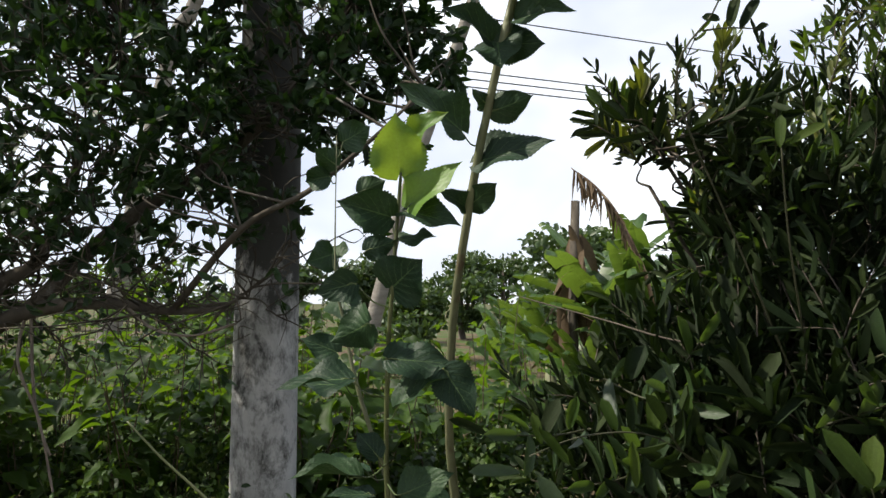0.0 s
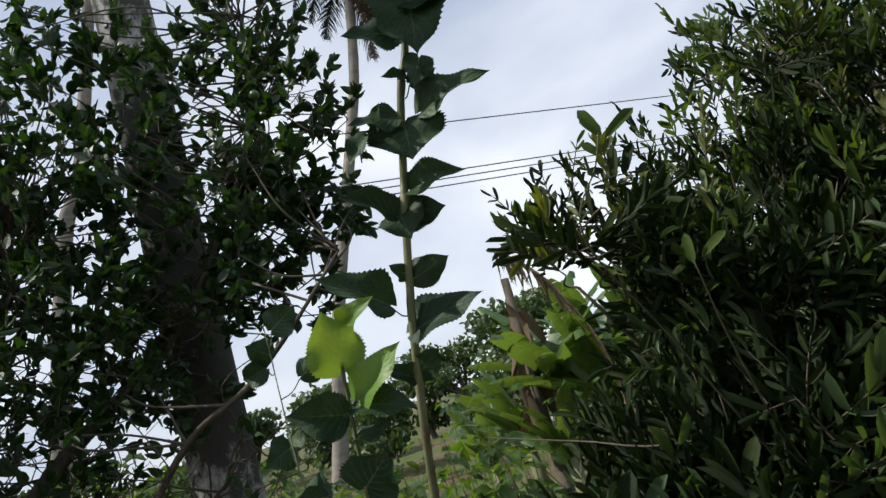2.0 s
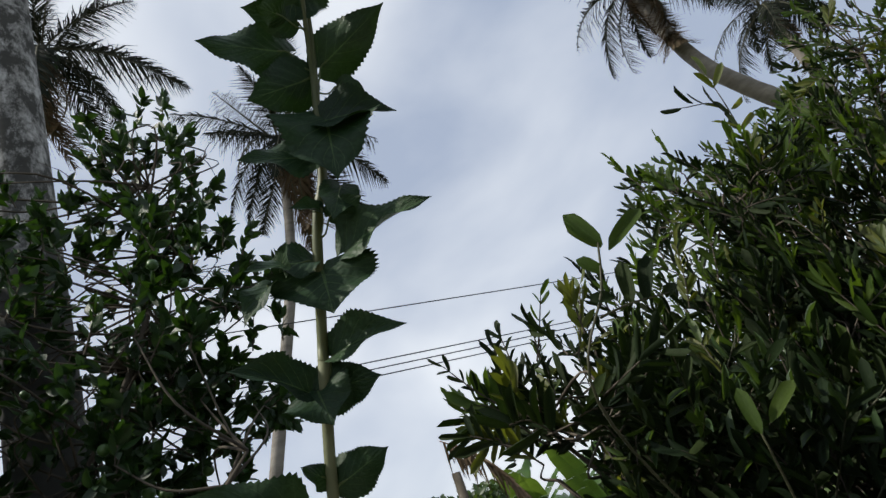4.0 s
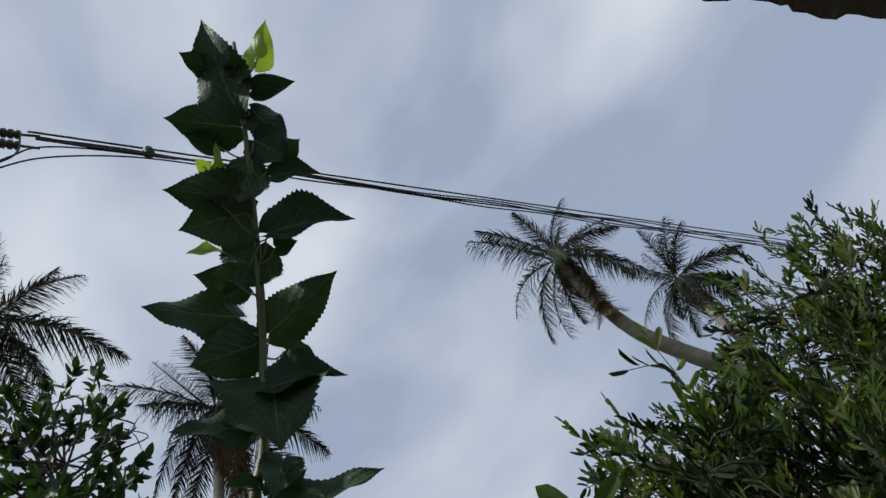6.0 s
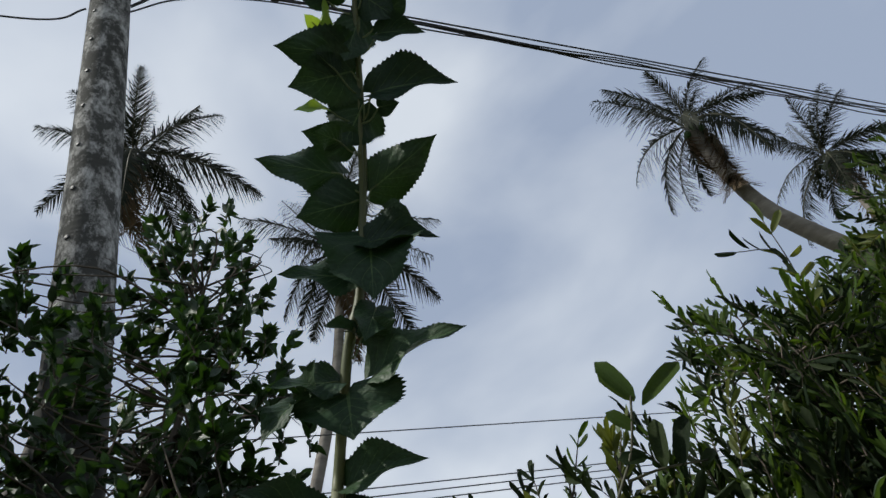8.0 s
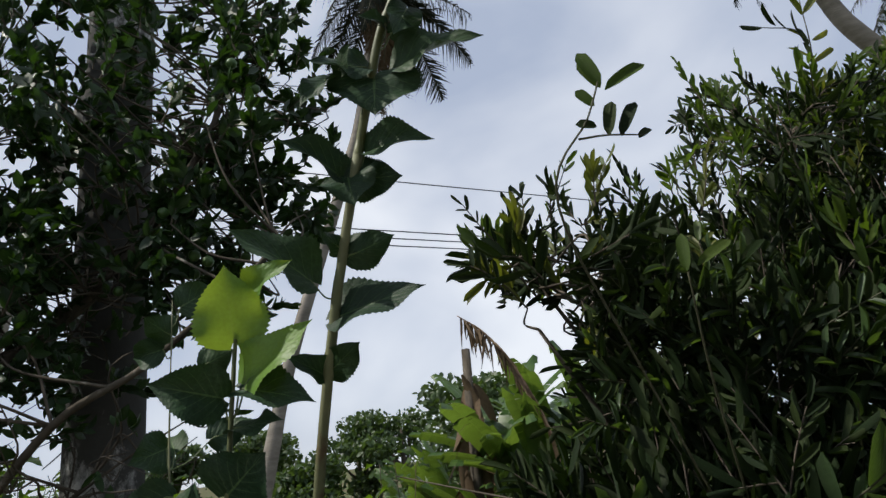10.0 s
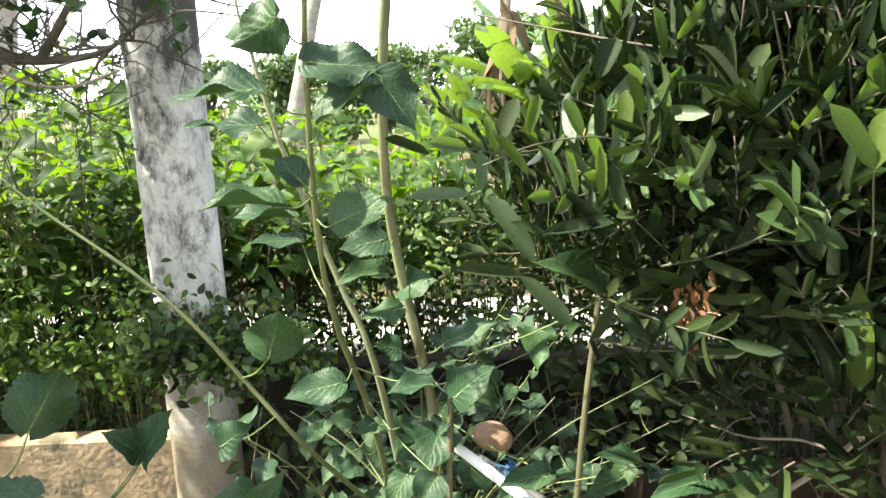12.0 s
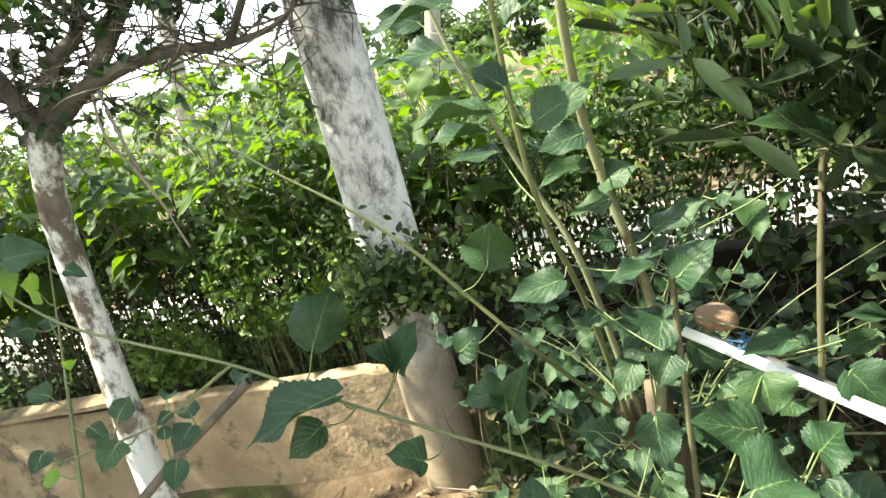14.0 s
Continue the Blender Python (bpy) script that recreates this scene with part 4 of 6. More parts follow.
leafy_shoot([(-1.75, 1.6, -0.15), (-1.3, 1.65, 0.55), (-0.95, 1.69, 0.85), (-0.64, 1.7, 1.06)], 5, 0.07, 95, (0.015, 0.012, 0.010), bush_bark, 0.75)
leafy_shoot([(-1.05, 1.6, 0.9), (-1.1, 1.75, 1.15), (-1.06, 1.8, 1.4)], 8, 0.08, 96, (0.005, 0.002), None, 0.1, True)
leafy_shoot([(0.35, 1.95, 0.25), (0.55, 1.68, 0.48), (0.80, 1.52, 0.58)], 6, 0.14, 141, (0.005, 0.002), None, 0.3)
leafy_shoot([(0.25, 1.95, 0.3), (0.35, 1.7, 0.55), (0.42, 1.5, 0.66)], 5, 0.14, 142, (0.005, 0.002), None, 0.4)
leafy_shoot([(0.0, 2.0, 0.3), (-0.1, 1.75, 0.55), (-0.2, 1.6, 0.66)], 6, 0.12, 143, (0.005, 0.002), None, 0.3)
leafy_shoot([(0.8, 2.0, 0.3), (1.0, 1.8, 0.52), (1.3, 1.7, 0.60)], 6, 0.12, 144, (0.005, 0.002), None, 0.3)
leafy_shoot([(0.30, 2.25, 0.5), (0.40, 2.05, 0.66), (0.50, 1.93, 0.72)], 4, 0.10, 131, (0.004, 0.002), None, 0.5)
leafy_shoot([(0.20, 2.2, 0.6), (0.22, 2.08, 0.85), (0.25, 2.0, 0.98)], 5, 0.10, 132, (0.004, 0.002), None, 0.4)
leafy_shoot([(0.30, 2.4, 0.3), (0.55, 2.35, 0.55), (0.85, 2.3, 0.75)], 9, 0.085, 133, (0.003, 0.0014), None, 0.2)
leafy_shoot([(0.25, 2.45, 0.4), (0.45, 2.5, 0.75), (0.62, 2.5, 1.0)], 9, 0.085, 134, (0.003, 0.0014), None, 0.2)
leafy_shoot([(0.30, 2.3, 0.2), (0.65, 2.1, 0.35), (1.1, 1.95, 0.45)], 10, 0.09, 135, (0.005, 0.002), None, 0.2)
leafy_shoot([(0.2, 2.45, 0.5), (0.28, 2.4, 0.85), (0.4, 2.3, 1.12)], 9, 0.085, 136, (0.003, 0.0014), None, 0.2)
leafy_shoot([(0.1, 1.4, 0.93), (0.3, 1.35, 0.85), (0.5, 1.4, 0.75)], 6, 0.13, 93)


def stake(points, r, label):
    thing = new("garden_stake")
    thing.location = points[0]
    tagged(thing, label, "stake", "cut stakes under the mulberry")
    line = smooth_line([tuple(np.array(p) - np.array(points[0])) for p in points], 8)
    rng = np.random.default_rng(3)
    part("shaft", mesh("shaft", *tube(line, (r, r * 1.06, r * 0.95, r * 0.9, r * 0.92), 12, 0.06, rng)), stake_bark, thing)
    d = (line[-1] - line[-2]) / np.linalg.norm(line[-1] - line[-2])
    part("cut_end", mesh("cut_end", *tube([line[-1] - d * 0.002, line[-1] + d * 0.002, line[-1] + d * 0.003], (r * 0.9, r * 0.88, r * 0.6), 12)), dry_wood, thing, "pale sawn end")
    for k, z in enumerate((0.45, 0.66, 0.82)):
        p = line[int(z * (len(line) - 1))]
        a = k * 2.2 + 4.0
        part("bud_scar", mesh("bud_scar", *tube([p + np.array((math.cos(a), math.sin(a), 0)) * r * 0.6, p + np.array((math.cos(a), math.sin(a), 0.5)) * r * 1.45], (r * 0.4, r * 0.18), 7)), brown_stem, thing)


stake_bark = rough_material("stake_bark", [(0.3, (0.045, 0.045, 0.02)), (0.6, (0.085, 0.08, 0.04)), (0.8, (0.12, 0.105, 0.06))], 16, (1, 1, 0.4), 0.75, 90, 0.5, 0.003, ((0.07, 0.05, 0.03), 12.0, 0.58))
stake([(0.20, 1.98, GROUND), (0.222, 1.955, 0.637), (0.236, 1.956, 1.07)], 0.0075, "cut brown stake with a sawn top")
stake([(0.50, 2.05, GROUND), (0.528, 2.0, 0.818), (0.562, 2.0, 1.24)], 0.0075, "thin brown stake standing under the bush")


# ---- right-hand bush with leathery leaflets ----
def blob_points(blobs, count, rng, inner=0.5):
    out = []
    vol = np.array([r[0] * r[1] + r[1] * r[2] + r[0] * r[2] for _, r in blobs])
    which = rng.choice(len(blobs), count * 3, p=vol / vol.sum())
    for b in which:
        c, r = np.array(blobs[b][0]), np.array(blobs[b][1])
        d = rng.standard_normal(3)
        d /= np.linalg.norm(d)
        p = c + d * r * rng.uniform(inner, 1.0) ** 0.6
        out.append((p, d))
        if len(out) == count:
            break
    return out


def build_bush():
    thing = new("leathery_leaf_bush")
    thing.location = (1.75, 2.75, GROUND)
    tagged(thing, "dense dark green bush with oblong leathery leaflets in rows", "bush")
    inv = Matrix.Translation((-1.75, -2.75, -GROUND))
    rng = np.random.default_rng(7)
    blobs = (((1.85, 2.55, 1.75), (1.15, 0.85, 1.15)), ((2.15, 2.6, 2.75), (0.70, 0.5, 0.45)), ((2.85, 2.6, 3.0), (0.75, 0.5, 0.5)), ((2.95, 2.5, 3.35), (0.6, 0.45, 0.45)), ((2.0, 2.4, 2.25), (0.6, 0.35, 0.45)), ((1.5, 2.35, 2.75), (0.26, 0.22, 0.2)), ((0.68, 2.15, 2.26), (0.18, 0.17, 0.17)), ((1.1, 1.85, 1.5), (0.5, 0.22, 0.33)), ((1.12, 2.2, 2.08), (0.38, 0.36, 0.36)),
             ((0.95, 2.2, 1.40), (0.62, 0.42, 0.34)), ((1.75, 2.0, 1.75), (0.55, 0.35, 0.85)), ((1.5, 1.9, 1.0), (0.8, 0.45, 0.35)))
    limbs = []
    root = np.array((1.75, 2.75, GROUND - 0.05))
    for c, r in blobs:
        for k in range(2):
            e = np.array(c) + rng.uniform(-0.5, 0.5, 3) * r * (1, 0.4, 0.8) + np.array((0, 0.18, -0.05))
            mid = root * 0.45 + e * 0.55 + np.array((0, 0, 0.15)) + rng.normal(0, 0.1, 3)
            limbs.append(smooth_line([root + rng.normal(0, 0.05, 3) * (1, 1, 0), mid, e], 6))
    for k, l in enumerate(limbs):
        ob = part("limb", mesh("limb", *tube(l, (0.022, 0.011, 0.005), 8, 0.05, rng)), bush_bark, thing)
        ob.matrix_parent_inverse = inv
    nodes_all = np.concatenate([l[4:] for l in limbs])
    twigs, mats, young, lit = [], [], [], []
    for p, d in blob_points(blobs, 6600, rng, 0.42):
        if p[1] < 1.62 or p[2] < (0.92 if p[0] > 0.62 else 0.7) or (p[0] > 0.95 and p[2] > 1.62 and p[1] < 1.98 + 0.2 * (p[2] - 1.62)) or (p[0] < 0.8 and p[1] < 1.95 and p[2] < 1.25):
            continue
        dx, dy = p[0] - 0.41, p[1] - 2.0
        crest = min(2.37 + 0.5 * dx, 2.62) + 0.45 * dy if p[0] < 1.02 + 0.3 * dy else np.interp(p[0], (1.0, 1.2, 1.45, 1.8, 2.1, 2.5, 2.8), (2.57, 2.60, 2.64, 2.57, 2.57, 2.9, 3.3)) + 0.55 * dy
        if p[2] + 0.06 > crest + rng.normal(0, 0.06):
            continue
        if 1.70 < p[2] < 2.16 and p[0] < 0.80 + 0.27 * (p[1] - 2.2):               # bay under the tuft, shaped to fit the camera's view
            continue
        run = p[1] - 0.37
        if 0.36 < (p[0] - 0.16) / run < 0.515 and p[2] > 1.70 + 0.40 * run:      # notch between the tuft and the main crown, cut along the camera's sight lines
            continue
        if p[2] > 2.3 and p[0] > 1.0 and math.sin(p[0] * 9 + 2) * math.sin(p[2] * 8 + p[1] * 5) > 0.55:      # gaps in the crown
            continue
        up = np.array((0, 0, 1.0))
        go = d * 0.5 + up * rng.uniform(0.2, 1.1) + rng.normal(0, 0.45, 3)
        go /= np.linalg.norm(go)
        ln = rng.uniform(0.10, 0.22) * (0.65 if p[2] > 2.15 else 1.0)
        nrm = np.cross(go, rng.standard_normal(3)) + up * 0.3
        line = smooth_line([p, p + go * ln * 0.5 + up * 0.01, p + go * ln + up * rng.uniform(-0.02, 0.04)], 4)
        twigs.append(tube(line, (0.0024, 0.0012), 4, cap=False))
        if rng.random() < 0.3:
            q = nodes_all[np.argmin(np.linalg.norm(nodes_all - p, axis=1))]
            if np.linalg.norm(q - p) < 0.4:
                twigs.append(tube(smooth_line([q, (q + p) / 2 + rng.normal(0, 0.05, 3), p], 4), (0.004, 0.0022), 4, cap=False))
        size = rng.uniform(0.048, 0.08) * (0.75 if p[2] > 2.3 else 1.0) * (1.25 if p[1] < 1.9 and p[2] < 1.6 else 1.0)
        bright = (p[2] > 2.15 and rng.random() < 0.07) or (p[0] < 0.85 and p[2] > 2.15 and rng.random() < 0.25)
        # higher leaflets more often take the lighter copy, which paints sunlight on the crown
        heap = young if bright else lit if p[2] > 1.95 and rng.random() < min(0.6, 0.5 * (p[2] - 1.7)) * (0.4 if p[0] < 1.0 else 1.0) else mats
        side = np.cross(go, nrm)
        side /= np.linalg.norm(side)
        m = len(line)
        pairs = int(rng.integers(4, 7))
        for j in range(pairs):
            at = line[min(m - 1, 1 + int(j * (m - 1) / pairs))]
            for sg in (-1, 1):
                dirn = go * rng.uniform(0.6, 1.5) + side * sg * 0.9 + up * rng.uniform(0.1, 0.9) + rng.normal(0, 0.22, 3)
                nn = nrm + rng.normal(0, 0.8, 3)
                s = size * rng.uniform(0.7, 1.25)
                heap.append(axes(at, dirn, nn, (s, s, s)))
        s = size
        heap.append(axes(line[-1], go + rng.normal(0, 0.1, 3), nrm, (s, s, s)))
    # a clear-cut spray with large leaflets at the tip of the lower arm, and a yellow tuft on the upper mass
    kinds = [blade(oblong, wd, 6, 1, fold, curl, 0, 0, 0, 0, i) for i, (wd, fold, curl) in enumerate(((0.26, 0.3, 0.10), (0.18, 0.9, 0.16), (0.22, 0.6, -0.08)))]
    ob = part("twig_mass", mesh("twig_mass", *merged(twigs)), bush_bark, thing)
    ob.matrix_parent_inverse = inv
    ob["kind"] = "stuff"
    mats = np.array(mats)
    order = np.argsort((mats[:, 0, 3] - 0.9) ** 2 + (mats[:, 1, 3] - 1.6) ** 2 + 0.3 * (mats[:, 2, 3] - 1.6) ** 2)
    near, rest = mats[order[:260]], mats[order[260:]]
    shared = [mesh("leaflet", *kd, material=bush_leaf) for kd in kinds]
    for i, mt in enumerate(near):
        ob = part("leaflet", shared[i % 3], bush_leaf, thing)
        ob.matrix_basis = Matrix(mt.tolist())
        ob.matrix_parent_inverse = inv
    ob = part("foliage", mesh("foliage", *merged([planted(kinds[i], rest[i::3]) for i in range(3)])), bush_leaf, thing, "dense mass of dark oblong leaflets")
    ob["kind"] = "stuff"
    ob.matrix_parent_inverse = inv
    for heap, mat, label in ((young, bush_young, "yellow-green young leaflets at the tips"), (lit, bush_bright, "lighter copies of the crown leaflets, with sunlight put into their colour")):
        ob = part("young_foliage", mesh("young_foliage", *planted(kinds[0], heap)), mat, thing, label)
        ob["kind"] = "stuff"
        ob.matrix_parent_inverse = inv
    return thing, inv, kinds


BUSH, BUSH_INV, LEAFLETS = build_bush()


bush_stalk = rough_material("bush_stalk", [(0.3, (0.03, 0.033, 0.016)), (0.7, (0.065, 0.065, 0.034))], 14, (1, 1, 1), 0.6, 80, 0.2)


def big_spray(points, count, length, rise, young=False, both=True, seed=0, start=0.15):
    """A clear-cut compound leaf: a stalk with a row of large leaflets on each side, and one at its tip."""
    rng = np.random.default_rng(seed)
    line = smooth_line(points, 6)
    mat = bush_young if young == 2 else bush_mid if young else bush_leaf
    shared = [mesh("leaflet", *kd, material=mat) for kd in LEAFLETS]
    ob = part("leaf_stalk", mesh("leaf_stalk", *tube(line, (0.0026, 0.0014), 6)), bush_stalk, BUSH)
    ob.matrix_parent_inverse = BUSH_INV
    rise = np.array(rise, float)
    for j in range(count):
        i = int((start + (0.95 - start) * j / max(1, count - 1)) * (len(line) - 2))
        d = line[i + 1] - line[i]
        d /= np.linalg.norm(d)
        for sg in ((1, -1) if both else (1,)):
            go = rise * sg * rng.uniform(0.7, 1.2) + d * rng.uniform(0.3, 0.9) + np.array((0, -0.1, 0.35)) + rng.normal(0, 0.2, 3)
            s = length * rng.uniform(0.75, 1.2)
            m = axes(line[i] + rng.normal(0, 0.004, 3), go, np.cross(d, rise) + rng.normal(0, 0.45, 3), (s * 1.05, s, s))
            ob = part("leaflet", shared[(0, 0, 2, 1)[int(rng.integers(0, 4))]], mat, BUSH)
            ob.matrix_basis, ob.matrix_parent_inverse = Matrix(m.tolist()), BUSH_INV
    m = axes(line[-1], d, np.cross(d, rise), (length, length * 1.1, length))
    ob = part("leaflet", shared[0], mat, BUSH)
    ob.matrix_basis, ob.matrix_parent_inverse = Matrix(m.tolist()), BUSH_INV


FRESH_TIP = (
    (0.561, 1.39, 2.272, 0.539, 1.39, 2.321, 0.022),
    (0.547, 1.39, 2.243, 0.528, 1.39, 2.267, 0.017),
    (0.564, 1.4, 2.274, 0.541, 1.4, 2.313, 0.019),
    (0.565, 1.39, 2.264, 0.624, 1.39, 2.303, 0.021),
    (0.558, 1.39, 2.202, 0.569, 1.39, 2.251, 0.02),
    (0.573, 1.39, 2.2, 0.599, 1.39, 2.249, 0.02),
    (0.594, 1.39, 2.196, 0.611, 1.39, 2.21, 0.014),
    (0.545, 1.39, 2.215, 0.521, 1.39, 2.222, 0.016),
)
FRESH_PAIRS = (
    (0.659, 1.48, 2.049, 0.662, 1.48, 2.101, 0.025),
    (0.675, 1.48, 2.055, 0.728, 1.48, 2.089, 0.016),
    (0.776, 1.5, 1.537, 0.716, 1.5, 1.621, 0.046),
    (0.778, 1.5, 1.537, 0.783, 1.5, 1.612, 0.046),
    (0.916, 1.7, 1.323, 0.938, 1.7, 1.133, 0.038),
)
FRESH_ROW = (
    (0.304, 1.66, 1.571, 0.333, 1.66, 1.64, 0.042),
    (0.354, 1.68, 1.582, 0.371, 1.68, 1.642, 0.036),
    (0.442, 1.7, 1.577, 0.417, 1.7, 1.635, 0.033),
    (0.471, 1.7, 1.575, 0.469, 1.7, 1.642, 0.037),
    (0.509, 1.7, 1.57, 0.509, 1.7, 1.646, 0.039),
    (0.551, 1.7, 1.56, 0.578, 1.7, 1.641, 0.044),
    (0.503, 1.68, 1.461, 0.487, 1.68, 1.535, 0.034),
    (0.474, 1.69, 1.479, 0.468, 1.69, 1.563, 0.03),
    (0.605, 1.7, 1.483, 0.603, 1.7, 1.544, 0.035),
    (0.624, 1.7, 1.467, 0.669, 1.7, 1.496, 0.043),
    (0.303, 1.66, 1.559, 0.287, 1.66, 1.614, 0.026),
    (0.351, 1.66, 1.523, 0.295, 1.66, 1.584, 0.03),
    (0.495, 1.68, 1.45, 0.526, 1.68, 1.455, 0.028),
)
LOW_LEAFLETS = (
    (0.376, 1.75, 1.362, 0.304, 1.75, 1.481, 0.029),
    (0.385, 1.72, 1.417, 0.502, 1.72, 1.428, 0.03),
    (0.418, 1.74, 1.388, 0.34, 1.74, 1.439, 0.025),
    (0.352, 1.75, 1.337, 0.447, 1.75, 1.246, 0.026),
    (0.357, 1.75, 1.337, 0.24, 1.75, 1.349, 0.018),
    (0.412, 1.72, 1.487, 0.503, 1.72, 1.409, 0.028),
    (0.836, 1.62, 1.402, 0.699, 1.62, 1.463, 0.043),
    (0.732, 1.62, 1.483, 0.789, 1.62, 1.386, 0.042),
    (0.7, 1.66, 1.591, 0.763, 1.66, 1.656, 0.033),
    (0.268, 1.78, 1.478, 0.166, 1.78, 1.481, 0.027),
    (0.202, 1.8, 1.546, 0.125, 1.8, 1.572, 0.03),
    (0.477, 1.74, 1.665, 0.502, 1.74, 1.732, 0.064),
)


def leaflet_at(base, tip, width, mat, kind, stalk=None):
    """One large leaflet from base to tip, turned to face the camera."""
    base, tip = np.array(base, float), np.array(tip, float)
    along = tip - base
    length = np.linalg.norm(along)
    face = CAMERA_POINT - base + np.array((0, 0, 0.5))
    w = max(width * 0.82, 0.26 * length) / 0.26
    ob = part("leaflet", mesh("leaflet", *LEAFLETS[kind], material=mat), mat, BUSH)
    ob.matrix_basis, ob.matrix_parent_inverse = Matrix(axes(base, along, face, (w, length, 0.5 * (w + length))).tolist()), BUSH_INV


def leaf_stalk(points, r=0.0022):
    ob = part("leaf_stalk", mesh("leaf_stalk", *tube(smooth_line(points, 6), (r * 0.7, r * 0.4), 6)), bush_stalk, BUSH)
    ob.matrix_parent_inverse = BUSH_INV


leaf_stalk([(0.80, 1.75, 1.62), (0.62, 1.60, 1.95), (0.49, 1.42, 2.13), (0.536, 1.39, 2.227), (0.558, 1.39, 2.276)], 0.003)
leaf_stalk([(0.52, 1.39, 2.20), (0.556, 1.39, 2.203), (0.60, 1.39, 2.20)])
leaf_stalk([(0.84, 1.8, 1.62), (0.72, 1.6, 1.9), (0.665, 1.49, 2.05)], 0.003)
leaf_stalk([(1.0, 1.8, 1.2), (0.86, 1.6, 1.4), (0.777, 1.5, 1.535)], 0.003)
leaf_stalk([(1.2, 1.95, 1.3), (1.0, 1.75, 1.34), (0.916, 1.7, 1.325)], 0.003)
leaf_stalk([(0.80, 1.8, 1.44), (0.62, 1.72, 1.505), (0.50, 1.70, 1.57), (0.38, 1.68, 1.57), (0.28, 1.65, 1.54)], 0.003)
leaf_stalk([(0.75, 1.85, 1.25), (0.58, 1.75, 1.40), (0.50, 1.68, 1.47)])
leaf_stalk([(0.62, 1.9, 1.2), (0.42, 1.76, 1.36), (0.40, 1.75, 1.48)])
for i, row in enumerate(FRESH_TIP):
    leaflet_at(row[:3], row[3:6], row[6], bush_bright if i < 4 else bush_leaf, 0)
for i, row in enumerate(FRESH_PAIRS):
    leaflet_at(row[:3], row[3:6], row[6] * 0.78, bush_bright, 2 if i == 4 else 0)
for i, row in enumerate(FRESH_ROW):
    leaflet_at(row[:3], row[3:6], row[6] * 0.8, bush_bright if i % 3 else bush_leaf, 2 if i % 2 else 0)
for i, row in enumerate(LOW_LEAFLETS):
    leaflet_at(row[:3], row[3:6], row[6], bush_leaf if i % 3 else bush_mid, (0, 2, 1)[i % 3])
big_spray([(1.567, 2.28, 2.728), (1.6, 2.28, 2.889), (1.613, 2.28, 3.055)], 4, 0.085, (-0.9, -0.1, 0.3), 2, True, 4)
big_spray([(1.59, 2.28, 2.814), (1.579, 2.28, 2.942), (1.47, 2.28, 2.966)], 5, 0.07, (-0.1, 0.0, 1.0), False, False, 5)
for i in range(84):
    r = random.Random(i + 70)
    x, z = r.uniform(0.42, 1.7), r.uniform(1.14, 1.72)
    if x > 0.85 and z < 1.27:
        continue
    y = 1.62 + 0.30 * r.random() - 0.06 * (x - 0.6)
    a = r.uniform(-0.5, 3.6)
    n = 0.6 + 0.5 * r.random()
    # sprays above 1.4 m mostly take the lighter leaf, painting in light from above
    big_spray([(x, y + 0.1, z), (x + 0.08 * n * math.cos(a), y + 0.03, z + 0.08 * n * math.sin(a)), (x + 0.15 * n * math.cos(a), y - 0.03 - 0.06 * r.random(), z + 0.15 * n * math.sin(a) + 0.02)],
              r.choice((3, 4, 4, 5)), r.uniform(0.07, 0.105), (-math.sin(a) * 0.8, -0.3, math.cos(a) * 0.8), z > 1.4 and i % 4 > 0, True, 20 + i)


def build_bush_side():
    """Close-set grey-green sprays that fill the bush's open side."""
    rng = np.random.default_rng(31)
    mats, stalks = [], []
    for k in range(330):
        x, z = rng.uniform(0.75, 2.3), rng.uniform(1.3, 2.15)
        y = 1.86 + 0.25 * max(0.0, z - 1.6) + rng.uniform(0, 0.28) + 0.06 * math.sin(x * 9 + z * 7)
        go = np.array((rng.normal(-0.2, 0.6), rng.normal(-0.5, 0.25), rng.uniform(0.1, 0.9)))
        go /= np.linalg.norm(go)
        p, ln = np.array((x, y, z)), rng.uniform(0.12, 0.2)
        line = smooth_line([p - go * 0.08, p + go * ln * 0.4, p + go * ln], 4)
        stalks.append(tube(line, (0.0022, 0.0012), 4, cap=False))
        side = np.cross(go, (0, -1, 0.3))
        for j in range(5):
            for sg in (-1, 1):
                s = rng.uniform(0.055, 0.085)
                mats.append(axes(line[2 + j * (len(line) - 3) // 5], go * rng.uniform(0.5, 1.2) + side * sg + rng.normal(0, 0.2, 3), np.array((-0.2, -0.8, 0.7)) + rng.normal(0, 0.5, 3), (s, s, s)))
    for name, data, mat, label in (("twig_mass", merged(stalks), bush_stalk, ""), ("foliage", merged([planted(LEAFLETS[i], mats[i::3]) for i in (0, 2)]), bush_leaf, "dark leaflets on the bush's open side"),
                                   ("foliage", planted(LEAFLETS[1], mats[1::3]), bush_mid, "grey-green leaflets on the bush's open side")):
        ob = part(name, mesh(name, *data), mat, BUSH, label)
        ob["kind"], ob.matrix_parent_inverse = "stuff", BUSH_INV


build_bush_side()


